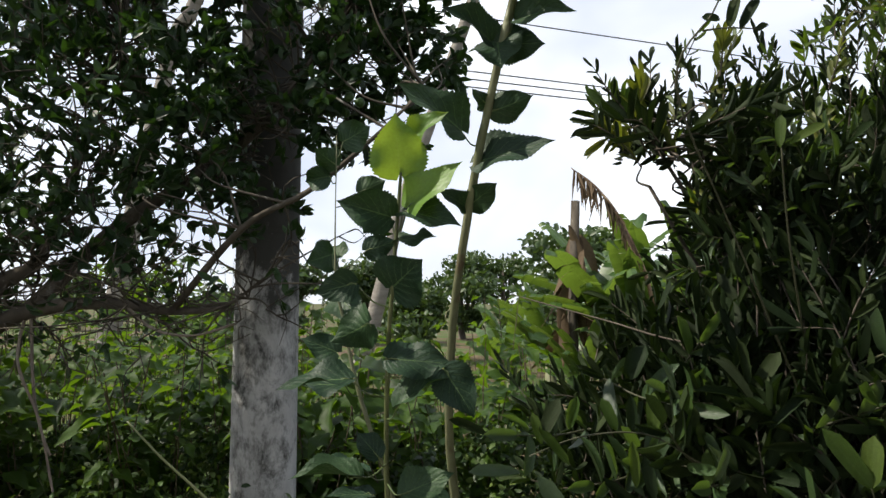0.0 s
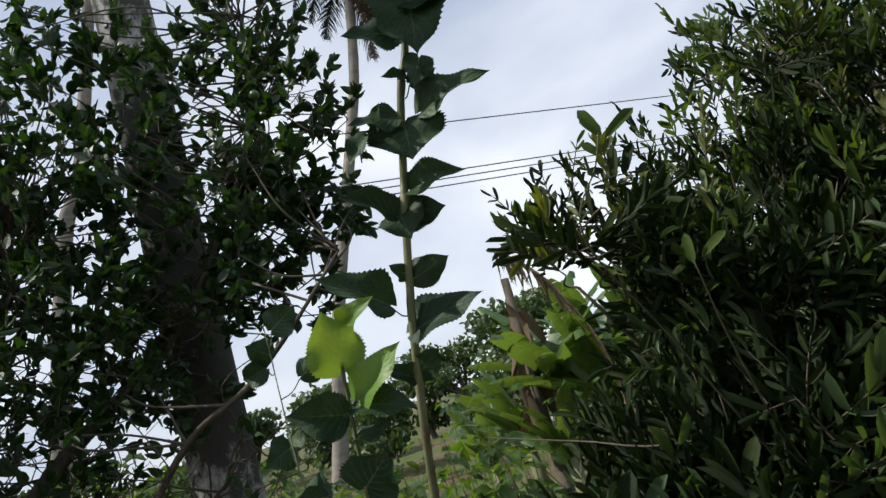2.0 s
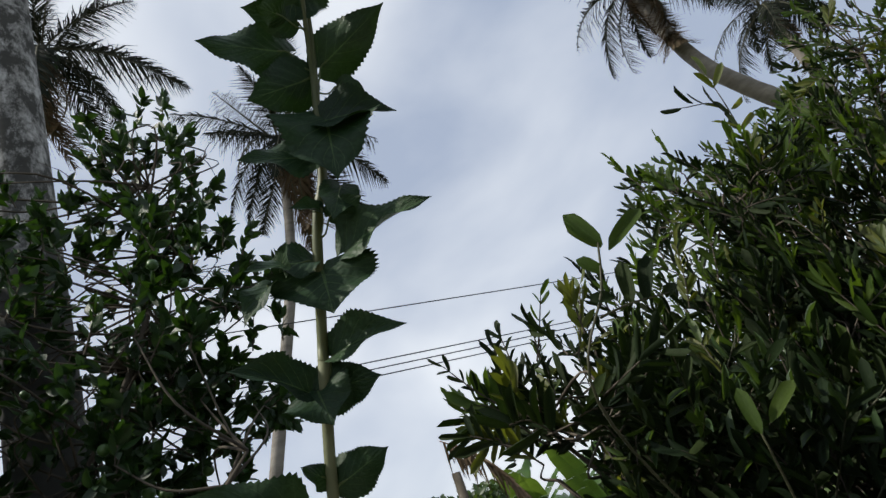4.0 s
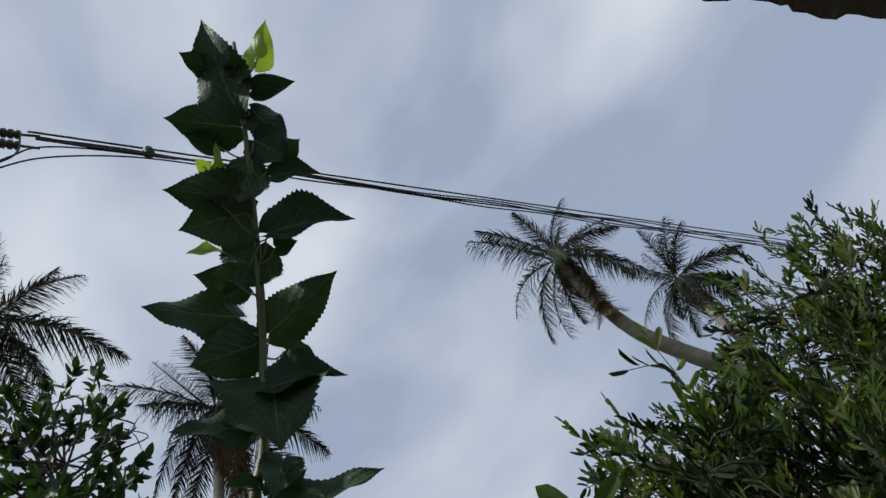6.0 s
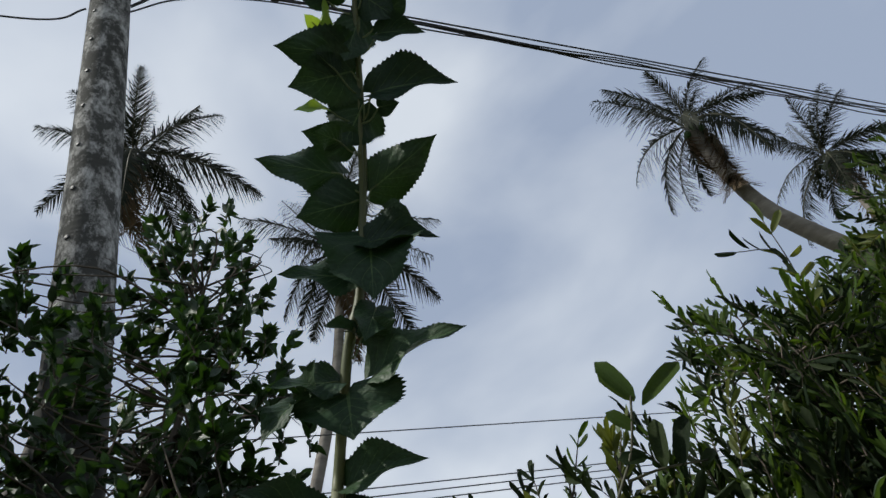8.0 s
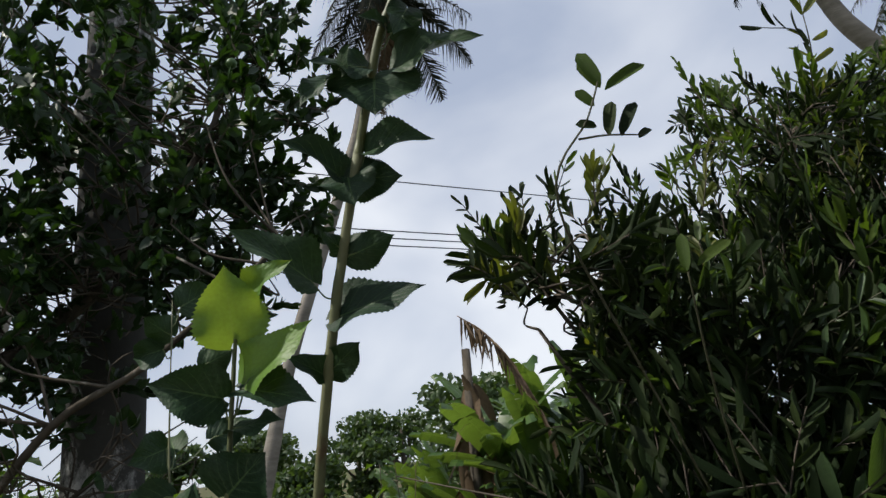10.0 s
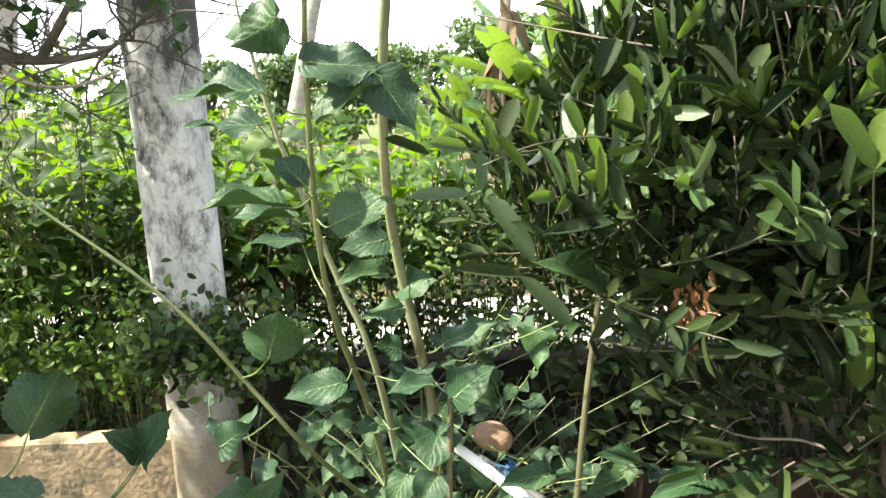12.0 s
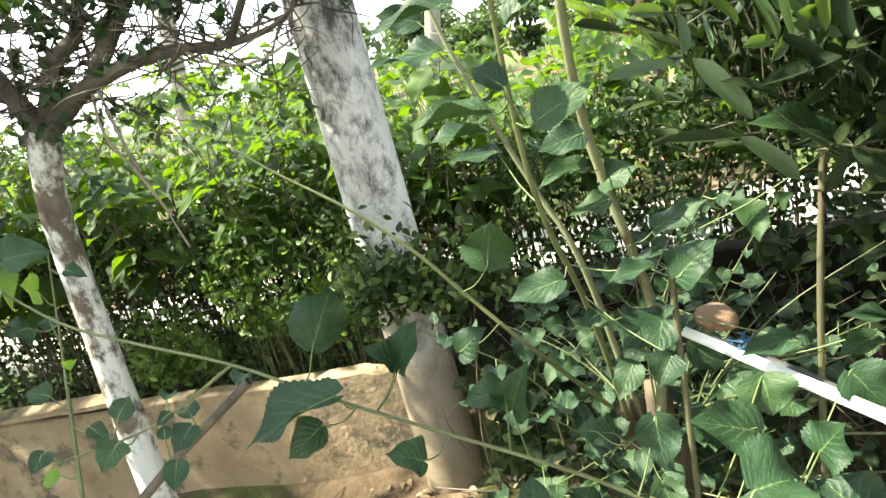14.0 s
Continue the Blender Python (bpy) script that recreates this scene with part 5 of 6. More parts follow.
# ---- citrus tree ----
def build_citrus():
    thing = new("citrus_tree")
    thing.location = (-1.98, 2.75, GROUND)
    tagged(thing, "citrus tree with pale blotched bark, bare twigs and glossy dark leaves", "tree")
    inv = Matrix.Translation((1.98, -2.75, -GROUND))
    rng = np.random.default_rng(17)

    def limb(name, pts, radii, label="", sides=10, wob=0.05):
        ob = part(name, mesh(name, *tube(smooth_line(pts, 6), radii, sides, wob, rng)), citrus_bark if name == "trunk" else twig_bark, thing, label)
        ob.matrix_parent_inverse = inv
        return smooth_line(pts, 6)
    limb("trunk", [(-1.95, 2.72, GROUND - 0.5), (-1.98, 2.75, 0.1), (-1.95, 2.78, 0.9), (-1.88, 2.76, 1.4), (-1.76, 2.73, 1.68)], (0.082, 0.066, 0.058, 0.056, 0.06), "pale blotched trunk with lichen", 16, 0.03)
    fork = (-1.74, 2.72, 1.66)
    lines = [limb("branch", [fork, (-1.47, 2.70, 1.78), (-1.17, 2.70, 1.81), (-0.93, 2.70, 1.78), (-0.72, 2.66, 1.80), (-0.55, 2.6, 1.9)], (0.040, 0.030, 0.022, 0.014, 0.008, 0.003)),
             limb("branch", [fork, (-1.80, 2.70, 1.82), (-1.98, 2.72, 2.2), (-2.2, 2.75, 2.7)], (0.042, 0.03, 0.012)),
             limb("branch", [fork, (-1.62, 2.74, 1.88), (-1.45, 2.72, 1.98), (-1.32, 2.75, 2.4), (-1.2, 2.8, 3.0)], (0.036, 0.028, 0.016, 0.008)),
             limb("branch", [(-1.47, 2.70, 1.78), (-1.2, 2.8, 2.1), (-0.7, 2.9, 2.5), (-0.3, 2.9, 3.1), (-0.18, 2.9, 3.7)], (0.03, 0.026, 0.02, 0.012, 0.006)),
             limb("branch", [(-0.93, 2.70, 1.78), (-0.6, 2.50, 2.05), (-0.36, 2.42, 2.155), (-0.18, 2.40, 2.29), (0.0, 2.5, 2.5)], (0.014, 0.010, 0.008, 0.004)),
             limb("branch", [(-1.8, 2.7, 1.82), (-2.3, 2.6, 2.0), (-2.8, 2.5, 2.2)], (0.03, 0.02, 0.01))]
    # the last clump is out of view, added to shade the pole
    blobs = (((-1.75, 2.75, 2.55), (0.95, 0.6, 0.6)), ((-0.38, 2.8, 2.95), (0.56, 0.42, 0.6)), ((-1.1, 2.75, 2.5), (0.55, 0.5, 0.55)),
             ((-0.17, 2.9, 3.65), (0.18, 0.22, 0.42)), ((-0.95, 2.85, 3.35), (0.55, 0.45, 0.5)), ((-1.7, 2.8, 3.2), (0.7, 0.5, 0.45)), ((-2.5, 2.7, 2.4), (0.5, 0.5, 0.6)), ((-1.5, 2.7, 2.12), (0.75, 0.35, 0.24)), ((-0.75, 2.75, 2.35), (0.3, 0.3, 0.28)), ((-0.28, 2.95, 2.72), (0.34, 0.25, 0.38)), ((-1.8, 3.05, 3.95), (0.6, 0.45, 0.6)))
    nodes_all = np.concatenate([l[6:] for l in lines])
    twigs, mats = [], []
    for p, d in blob_points(blobs, 2000, rng, 0.25):
        if abs((p[0] - 0.2) / (p[1] - 0.5) + 0.346) < 0.07 and rng.random() < 0.5:      # thin in front of the pole
            continue
        if p[0] < -0.9 and 2.05 < p[2] < 2.5 and rng.random() < 0.4:      # open under the crown
            continue
        q = nodes_all[np.argmin(np.linalg.norm(nodes_all - p, axis=1) + 0.3 * rng.random(len(nodes_all)))]
        if rng.random() < 0.3:
            mid = (p + q) / 2 + rng.normal(0, 0.06, 3)
            twigs.append(tube(smooth_line([q, mid, p], 5), (0.005, 0.0022), 5, cap=False))
        go = d * 0.5 + np.array((0, 0, 0.7)) + rng.normal(0, 0.4, 3)
        go /= np.linalg.norm(go)
        ln = rng.uniform(0.06, 0.16)
        line = smooth_line([p, p + go * ln * 0.5, p + go * ln], 3)
        twigs.append(tube(line, (0.003, 0.0015), 4, cap=False))
        for j in range(int(rng.integers(13, 20) * (0.62 if p[0] < -0.95 else 1))):
            at = line[int(rng.integers(1, len(line)))]
            dirn = go * rng.uniform(0.4, 1.3) + rng.normal(0, 0.5, 3)
            s = rng.uniform(0.038, 0.066)
            mats.append(axes(at, dirn, rng.standard_normal(3) + np.array((0, 0, 0.6)), (s, s, s)))
    for k in range(210):                                   # bare twigs low in the crown, each with side twigs
        l = lines[int(rng.integers(0, 4))]
        q = l[int(rng.integers(3, len(l)))]
        go = rng.standard_normal(3) * (1, 0.7, 0.6) + np.array((0, 0, 0.25))
        go /= np.linalg.norm(go)
        ln = rng.uniform(0.12, 0.45)
        tl = smooth_line([q, q + go * ln * 0.35 + rng.normal(0, 0.03, 3), q + go * ln * 0.7 + rng.normal(0, 0.05, 3), q + go * ln + rng.normal(0, 0.06, 3)], 4)
        twigs.append(tube(tl, (0.0045, 0.0016), 5, cap=False))
        for b in range(3):
            p = tl[int(rng.integers(3, len(tl)))]
            d2 = go + rng.normal(0, 0.8, 3)
            d2 /= np.linalg.norm(d2)
            l2 = rng.uniform(0.06, 0.2)
            twigs.append(tube(smooth_line([p, p + d2 * l2 * 0.5 + rng.normal(0, 0.015, 3), p + d2 * l2 + rng.normal(0, 0.03, 3)], 3), (0.003, 0.001), 4, cap=False))
            if rng.random() < 0.35:
                for c in range(4):
                    s = rng.uniform(0.035, 0.06)
                    mats.append(axes(p + d2 * l2 * rng.uniform(0.5, 1), d2 + rng.normal(0, 0.7, 3), rng.standard_normal(3), (s, s, s)))
    ob = part("twig_mass", mesh("twig_mass", *merged(twigs)), twig_bark, thing, "tangle of thin grey twigs")
    ob["kind"] = "stuff"
    ob.matrix_parent_inverse = inv
    kinds = [blade(oval, 0.46, 5, 1, f, c) for f, c in ((0.2, 0.1), (0.4, 0.2), (0.1, -0.05))]
    mats = np.array(mats)
    order = np.argsort(mats[:, 1, 3])
    near, rest = mats[order[:240]], mats[order[240:]]
    shared = [mesh("leaf", *kd, material=citrus_leaf) for kd in kinds]
    for i, mt in enumerate(near):
        ob = part("leaf", shared[i % 3], citrus_leaf, thing)
        ob.matrix_basis = Matrix(mt.tolist())
        ob.matrix_parent_inverse = inv
    ob = part("foliage", mesh("foliage", *merged([planted(kinds[i], rest[i::3]) for i in range(3)])), citrus_leaf, thing, "glossy dark oval leaves in upright tufts")
    ob["kind"] = "stuff"
    ob.matrix_parent_inverse = inv
    ball = lathe([(0.001, -0.018), (0.010, -0.015), (0.017, -0.006), (0.018, 0.002), (0.014, 0.012), (0.006, 0.017), (0.001, 0.0175)], 12)
    fruit = mesh("fruit", *ball, material=fruit_skin)
    for k in range(22):
        p, d = blob_points(blobs[1:3], 1, rng, 0.4)[0]
        ob = part("fruit", fruit, fruit_skin, thing, "small round green fruit")
        ob.matrix_basis = Matrix.Translation((p[0], p[1], max(p[2], 2.5)))
        ob.matrix_parent_inverse = inv


build_citrus()


# ---- hedge and vines behind the low wall ----
def scatter(name, label, category, kinds, mats, mat, stems=None, stem_mat=None, base=(0, 0, 0)):
    thing = new(name)
    thing.location = base
    tagged(thing, label, category)
    inv = Matrix.Translation(base).inverted()
    mats = np.array(mats)
    ob = part("foliage", mesh("foliage", *merged([planted(kinds[i], mats[i::len(kinds)]) for i in range(len(kinds))])), mat, thing)
    ob["kind"] = "stuff"
    ob.matrix_parent_inverse = inv
    if stems:
        ob = part("stem_mass", mesh("stem_mass", *merged(stems)), stem_mat, thing)
        ob["kind"] = "stuff"
        ob.matrix_parent_inverse = inv
    return thing


def build_hedge():
    kinds = [blade(oval, 0.55, 4, 1, f, c) for f, c in ((0.2, 0.1), (0.1, 0.25))]
    for sec, (x0, x1) in enumerate(((-5.0, -2.9), (-2.9, -0.9), (-0.9, 1.1), (1.1, 3.4))):
        rng = np.random.default_rng(60 + sec)
        mats, stems = [], []
        for k in range(10500):
            x = rng.uniform(x0, x1)
            y = 3.60 + 0.12 * (1 + math.sin(x * 7 + 2 * math.sin(x * 3))) + abs(rng.normal(0, 0.42))
            z = GROUND + rng.uniform(0.02, 1.0) ** 0.9 * (1.22 + 0.1 * math.sin(x * 3))
            if 0.15 < z < 0.72 and math.sin(x * 11 + 3 * z) * math.sin(z * 13 + x * 4) > 0.12 and rng.random() < 0.6:      # gaps low in the hedge
                continue
            s = rng.uniform(0.03, 0.058)
            mats.append(axes((x, y, z), rng.standard_normal(3) + np.array((0, -0.5, 0.1)), rng.standard_normal(3) + np.array((0, -0.6, 0.8)), (s, s, s)))
        for k in range(16):
            x, y = rng.uniform(x0, x1), rng.uniform(3.8, 4.3)
            pts = [(x, y, GROUND - 0.02), (x + rng.normal(0, 0.1), y + rng.normal(0, 0.05), 0.5), (x + rng.normal(0, 0.2), y - rng.uniform(0, 0.15), rng.uniform(0.8, 1.2))]
            stems.append(tube(smooth_line(pts, 4), (0.010, 0.003), 5, cap=False))
        scatter("hedge", "clipped small-leaved hedge, with sunlit specks put into its leaf tones", "hedge", kinds, mats, hedge_leaf, stems, brown_stem, ((x0 + x1) / 2, 3.9, GROUND))["group"] = "hedge along the wall"


build_hedge()


def build_vines():
    kinds = [blade(ovate, wd, 14, 2, f, c, 0.3, 0.04, 0.04, lob, i) for i, (f, c, lob, wd) in enumerate(((0.15, 0.15, 0.0, 0.52), (0.25, 0.35, 0.05, 0.6), (0.1, 0.25, 0.12, 0.72)))]
    for sec, (x0, x1, y0, y1, z0, z1, n) in enumerate(((-3.6, -1.9, 3.5, 4.7, 0.95, 1.68, 78), (-1.9, -0.3, 3.55, 4.8, 0.95, 1.64, 76), (-0.3, 1.2, 3.9, 5.0, 0.85, 1.5, 50), (-5.5, 0.5, 5.2, 7.0, 0.6, 1.9, 130), (-8.5, -1.6, 7.0, 8.6, 0.9, 2.3, 190))):
        rng = np.random.default_rng(80 + sec)
        mats, stems = [], []
        for k in range(n):
            x, y = rng.uniform(x0, x1), rng.uniform(y0, y1)
            top = np.array((x + rng.normal(0, 0.12), y + rng.normal(0, 0.1), rng.uniform(z0 + 0.15, z1) + 0.1 * math.sin(x * 4)))
            line = smooth_line([(x, max(y, 3.75), GROUND), (x + rng.normal(0, 0.08), max(y, 3.7), 0.6), tuple(top)], 6)
            stems.append(tube(line, (0.006, 0.003), 5, cap=False))
            size = rng.uniform(0.11, 0.21)
            for j in range(int(rng.integers(9, 15))):
                q = line[-1 - int(rng.integers(0, 5))] + rng.normal(0, 0.02, 3)
                ang = j * 2.4 + rng.normal(0, 0.3)
                s = size * rng.uniform(0.6, 1.2)
                out = np.array((math.cos(ang), math.sin(ang), rng.uniform(-0.55, 0.25)))
                q = q + out * 0.05
                mats.append(axes(q, out, rng.normal(0, 0.25, 3) + np.array((0, -0.15, 1)), (s, s, s)))
        scatter("vine_patch", "sunlit climbing plants with broad bright green leaves", "vine", kinds, mats, vine_leaf, stems, brown_stem, ((x0 + x1) / 2, (y0 + y1) / 2, GROUND))["group"] = "climbers behind the hedge"


build_vines()


# ---- coconut palms ----
def frond(seed, length, droop, dry=False):
    """A feather leaf arching along +y from its base; (rachis mesh data, leaflet mesh data)."""
    rng = np.random.default_rng(seed)
    s = np.linspace(0, 1, 16)
    line = np.stack([0.05 * length * np.sin(s * 2 + seed), length * s * (1 - 0.12 * droop * s), length * (0.18 * s - droop * 0.55 * s ** 2)], -1)
    rach = tube(line, (0.035, 0.02, 0.008), 6)
    chunks = []
    for k in range(66):
        t = 0.10 + 0.89 * k / 65
        i = t * 15
        j = min(14, int(i))
        p = line[j] + (line[j + 1] - line[j]) * (i - j)
        d = line[j + 1] - line[j]
        d /= np.linalg.norm(d)
        ln = length * 0.24 * (math.sin(math.pi * (0.18 + 0.8 * t)) ** 0.7) * rng.uniform(0.65, 1.2)
        for sg in (-1, 1):
            o = np.array((sg, 0, 0)) * 0.75 + rng.normal(0, 0.08, 3) + d * 0.65
            hang = np.array((0, 0, -1.0)) * rng.uniform(0.15, 1.5) * (1.3 if dry else 1)
            a = p + o * ln * 0.5 + hang * ln * 0.2
            b = p + o * ln * 0.8 + hang * ln * 0.75
            w = np.cross(o, hang)
            w = np.cross(w, o)
            w /= np.linalg.norm(w) + 1e-9
            w = (d * 0.8 + w * 0.4) * 0.021 * length / 3
            chunks.append((np.array([p - w, p + w, a + w, a - w, b + w * 0.15, b - w * 0.15]), np.array([(0, 1, 2, 3), (3, 2, 4, 5)]), np.tile((0.5, 0.5), (6, 1))))
    return rach, merged(chunks)


FRONDS = [[mesh("frond", *x) for x in frond(s, 3.2, d)] for s, d in ((1, 0.5), (2, 0.9), (3, 1.3), (4, 0.2))]
DRY = [[mesh("dry_frond", *x) for x in frond(s, 2.6, 1.9, True)] for s in (5, 6)]


def build_palm(label, trunk, radii, size, seed, ndry=4):
    rng = np.random.default_rng(seed)
    thing = new("coconut_palm")
    thing.location = trunk[0]
    tagged(thing, label, "palm", "coconut palms")
    inv = Matrix.Translation(trunk[0]).inverted()
    line = smooth_line(trunk, 8)
    v, f, u = tube(line, radii, 14, 0.015, rng)
    part("trunk", mesh("trunk", v, f, u), palm_bark, thing).matrix_parent_inverse = inv
    top = Vector(line[-1])
    for k in range(19):
        yaw = k * 2.4 + rng.uniform(-0.2, 0.2)
        lift = 1.2 - 1.9 * (k / 18) ** 0.9 + rng.uniform(-0.25, 0.25)
        kind = FRONDS[3 if k < 4 else (0, 1, 2)[k % 3]]
        s = size * rng.uniform(0.65, 1.1)
        m = Matrix.Translation(top) @ Euler((0, 0, yaw)).to_matrix().to_4x4() @ Euler((lift, 0, 0)).to_matrix().to_4x4() @ Euler((0, rng.uniform(-0.4, 0.4), 0)).to_matrix().to_4x4() @ Matrix.Scale(s, 4)
        rach = part("frond", kind[0], palm_stalk, thing)
        rach.matrix_basis, rach.matrix_parent_inverse = m, inv
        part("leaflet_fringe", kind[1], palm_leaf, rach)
    for k in range(ndry):
        m = Matrix.Translation(top - Vector((0, 0, 0.2))) @ Euler((0, 0, rng.uniform(0, 6.3))).to_matrix().to_4x4() @ Euler((-0.9, 0, 0)).to_matrix().to_4x4() @ Matrix.Scale(size, 4)
        rach = part("dry_frond", DRY[k % 2][0], palm_stalk, thing, "brown hanging dead frond")
        rach.matrix_basis, rach.matrix_parent_inverse = m, inv
        part("leaflet_fringe", DRY[k % 2][1], palm_dry, rach)
    nut = mesh("coconut", *lathe([(0.001, -0.14), (0.07, -0.11), (0.11, -0.03), (0.10, 0.06), (0.05, 0.13), (0.001, 0.15)], 10), material=fruit_skin)
    for k in range(6):
        a = k * 1.05
        ob = part("coconut", nut, fruit_skin, thing)
        ob.matrix_basis = Matrix.Translation(top + Vector((0.25 * math.cos(a), 0.25 * math.sin(a), -0.3 - 0.1 * (k % 2))))
        ob.matrix_parent_inverse = inv


build_palm("slender coconut palm with a pale curved trunk", ((-3.3, 17, GROUND), (-2.75, 17, 2.0), (-2.1, 17, 4.6), (-0.45, 17, 9.4), (0.15, 17, 11.4), (0.9, 17, 15.3)), (0.24, 0.17, 0.15, 0.13), 1.2, 31, 6)
build_palm("tall coconut palm behind the utility pole", ((-10.2, 17, GROUND), (-8.6, 17, 8.4), (-7.7, 17, 10.8), (-5.4, 17, 21.2)), (0.3, 0.2, 0.18, 0.15), 1.4, 32, 4)
build_palm("strongly leaning coconut palm with browning fronds", ((20.5, 14, GROUND), (17.2, 14, 6.2), (14.75, 14, 8.75), (13.1, 14, 10.6), (12.4, 14, 11.8), (12.1, 14, 13.5), (12.1, 14, 15.2)), (0.34, 0.27, 0.22, 0.17), 1.0, 33, 9)
build_palm("coconut palm rising behind the bush", ((16.9, 15.5, GROUND), (17.0, 15.5, 6), (17.25, 15.5, 14.2)), (0.25, 0.2, 0.15), 0.95, 34, 3)


# ---- banana clump ----
def banana_blade(seed):
    """A long paddle with torn edges."""
    rng = np.random.default_rng(seed)
    v, f, u = [], [], []
    n = 22
    for sg in (-1, 1):
        for i in range(n):
            s0, s1 = i / n, (i + 0.93) / n
            if rng.random() < 0.8:
                s1 = (i + 1) / n
            if i % 5 == 0:
                sag = rng.uniform(0.02, 0.12)
            k = len(v)
            for s in (s0, s1):
                w = 0.105 * np.interp(s, (0, 0.12, 0.5, 0.85, 1), (0.3, 0.85, 1, 0.75, 0.05))
                z = 0.16 * s - 0.42 * s * s
                for c in (0, 0.5, 1):
                    v.append((sg * c * w, s * 0.97, z + 0.05 * c - sag * c * c)), u.append((0.5 + 0.5 * sg * c, s))
            f += [(k, k + 1, k + 4, k + 3), (k + 1, k + 2, k + 5, k + 4)]
    return np.array(v), np.array(f), np.array(u)


BANANA = [mesh("blade", *banana_blade(s), material=banana_leaf) for s in (1, 2, 3)]


def build_banana(x, y, h, seed, size=1.6, count=11):
    rng = np.random.default_rng(seed)
    thing = new("banana_plant")
    thing.location = (x, y, GROUND)
    tagged(thing, "sunlit banana plant with torn bright green leaves", "banana plant", "banana clump")
    part("pseudostem", mesh("pseudostem", *tube([(0, 0, 0), (0.03, 0, h * 0.5), (0, 0, h)], (0.13, 0.10, 0.06), 12, 0.03, rng)), pale_stem, thing)
    for k in range(count):
        s = size * rng.uniform(0.75, 1.15)
        m = Matrix.Translation((0, 0, h - 0.05)) @ Euler((0, 0, k * 2.4 + rng.uniform(-0.3, 0.3))).to_matrix().to_4x4() @ Euler((rng.uniform(0.55, 1.4), 0, 0)).to_matrix().to_4x4() @ Euler((0, rng.uniform(-0.4, 0.4), 0)).to_matrix().to_4x4() @ Matrix.Scale(s, 4)
        part("leaf", BANANA[k % 3], banana_leaf, thing).matrix_basis = m


for args in ((1.6, 9.0, 1.75, 1, 1.5, 13), (2.25, 9.5, 1.8, 2, 1.5, 12), (0.95, 9.6, 1.1, 3, 1.3), (0.45, 10.4, 0.9, 4, 1.2), (3.0, 9.2, 1.7, 5), (-0.7, 9.6, 0.5, 6, 0.9, 6),
             (2.0, 8.4, 1.4, 7, 1.35, 12), (2.7, 8.6, 1.6, 8, 1.5), (1.3, 8.5, 0.9, 9, 1.1, 8)):
    build_banana(*args)


def build_dead_banana():
    rng = np.random.default_rng(4)
    thing = new("dead_banana_stalk")
    thing.location = (1.2, 8.9, GROUND)
    tagged(thing, "cut brown banana stalk with dry leaves hanging from it", "banana plant")
    part("pseudostem", mesh("pseudostem", *tube([(0, 0, 0), (0.0, 0, 1.6), (0.05, 0, 3.22)], (0.08, 0.065, 0.055), 12, 0.08, rng)), twig_bark, thing)
    kinds = [blade(lance, 0.16, 8, 1, 0.3, 0.5)]
    mats = [axes((rng.normal(0, 0.1), rng.normal(0, 0.1), rng.uniform(1.4, 2.9)), (rng.normal(0, 0.35), rng.normal(0, 0.35), -1), rng.standard_normal(3), (0.9, rng.uniform(0.5, 1.0), 0.6)) for k in range(26)]
    part("dry_leaves", mesh("dry_leaves", *planted(kinds[0], mats)), palm_dry, thing)["kind"] = "stuff"
    fr = new("dry_palm_frond")
    fr.location = (1.95, 8.0, GROUND)
    tagged(fr, "dry orange-brown palm frond arching over the bananas", "palm frond")
    line = smooth_line([(0, 0, 0), (0.05, 0, 1.8), (-0.25, 0, 2.75), (-0.55, 0, 3.22), (-0.85, 0, 3.47)], 8)
    part("rachis", mesh("rachis", *tube(line, (0.03, 0.02, 0.006), 8)), husk, fr)
    chunks = []
    for k in range(60):
        p = line[int(14 + k * 18 / 60)]
        ln = rng.uniform(0.15, 0.4)
        q = p + np.array((rng.normal(0.02, 0.06), rng.normal(0, 0.1), -ln))
        w = np.array((0.012, 0, 0.004))
        chunks.append((np.array([p - w, p + w, (p + q) / 2 + w, (p + q) / 2 - w, q + w * 0.2, q - w * 0.2]), np.array([(0, 1, 2, 3), (3, 2, 4, 5)]), np.tile((0.5, 0.5), (6, 1))))
    part("leaflet_fringe", mesh("leaflet_fringe", *merged(chunks)), palm_dry, fr)["kind"] = "stuff"


build_dead_banana()


# ---- far trees ----
def build_tree(name, label, height, spread, seed, count=2600, leaf=0.28):
    rng = np.random.default_rng(seed)
    thing = new(name)
    tagged(thing, label, "tree", "distant trees")
    part("trunk", mesh("trunk", *tube([(0, 0, 0), (0.1, 0, height * 0.3), (0, 0.1, height * 0.7)], (0.05 * height, 0.03 * height, 0.012 * height), 10, 0.04, rng)), bush_bark, thing)
    blobs = []
    for k in range(9):
        a = rng.uniform(0, 6.28)
        r = spread * rng.uniform(0.1, 0.62)
        c = np.array((r * math.cos(a), r * math.sin(a), height * rng.uniform(0.22, 0.85)))
        blobs.append((c, np.array((0.42, 0.42, 0.22)) * spread * rng.uniform(0.6, 1.0)))
        part("limb", mesh("limb", *tube(smooth_line([(0, 0, height * 0.3), tuple(c * 0.5 + np.array((0, 0, height * 0.1))), tuple(c)], 4), (0.022 * height, 0.006 * height), 7)), bush_bark, thing)
    kind = blade(oval, 0.6, 3, 1, 0.2, 0.1)
    mats = []
    for p, d in blob_points(blobs, count, rng, 0.3):
        s = leaf * rng.uniform(0.6, 1.3)
        mats.append(axes(p, rng.standard_normal(3), rng.standard_normal(3) + np.array((0, 0, 0.8)), (s, s, s)))
    part("crown", mesh("crown", *planted(kind, mats)), far_leaf, thing)["kind"] = "stuff"
    return thing


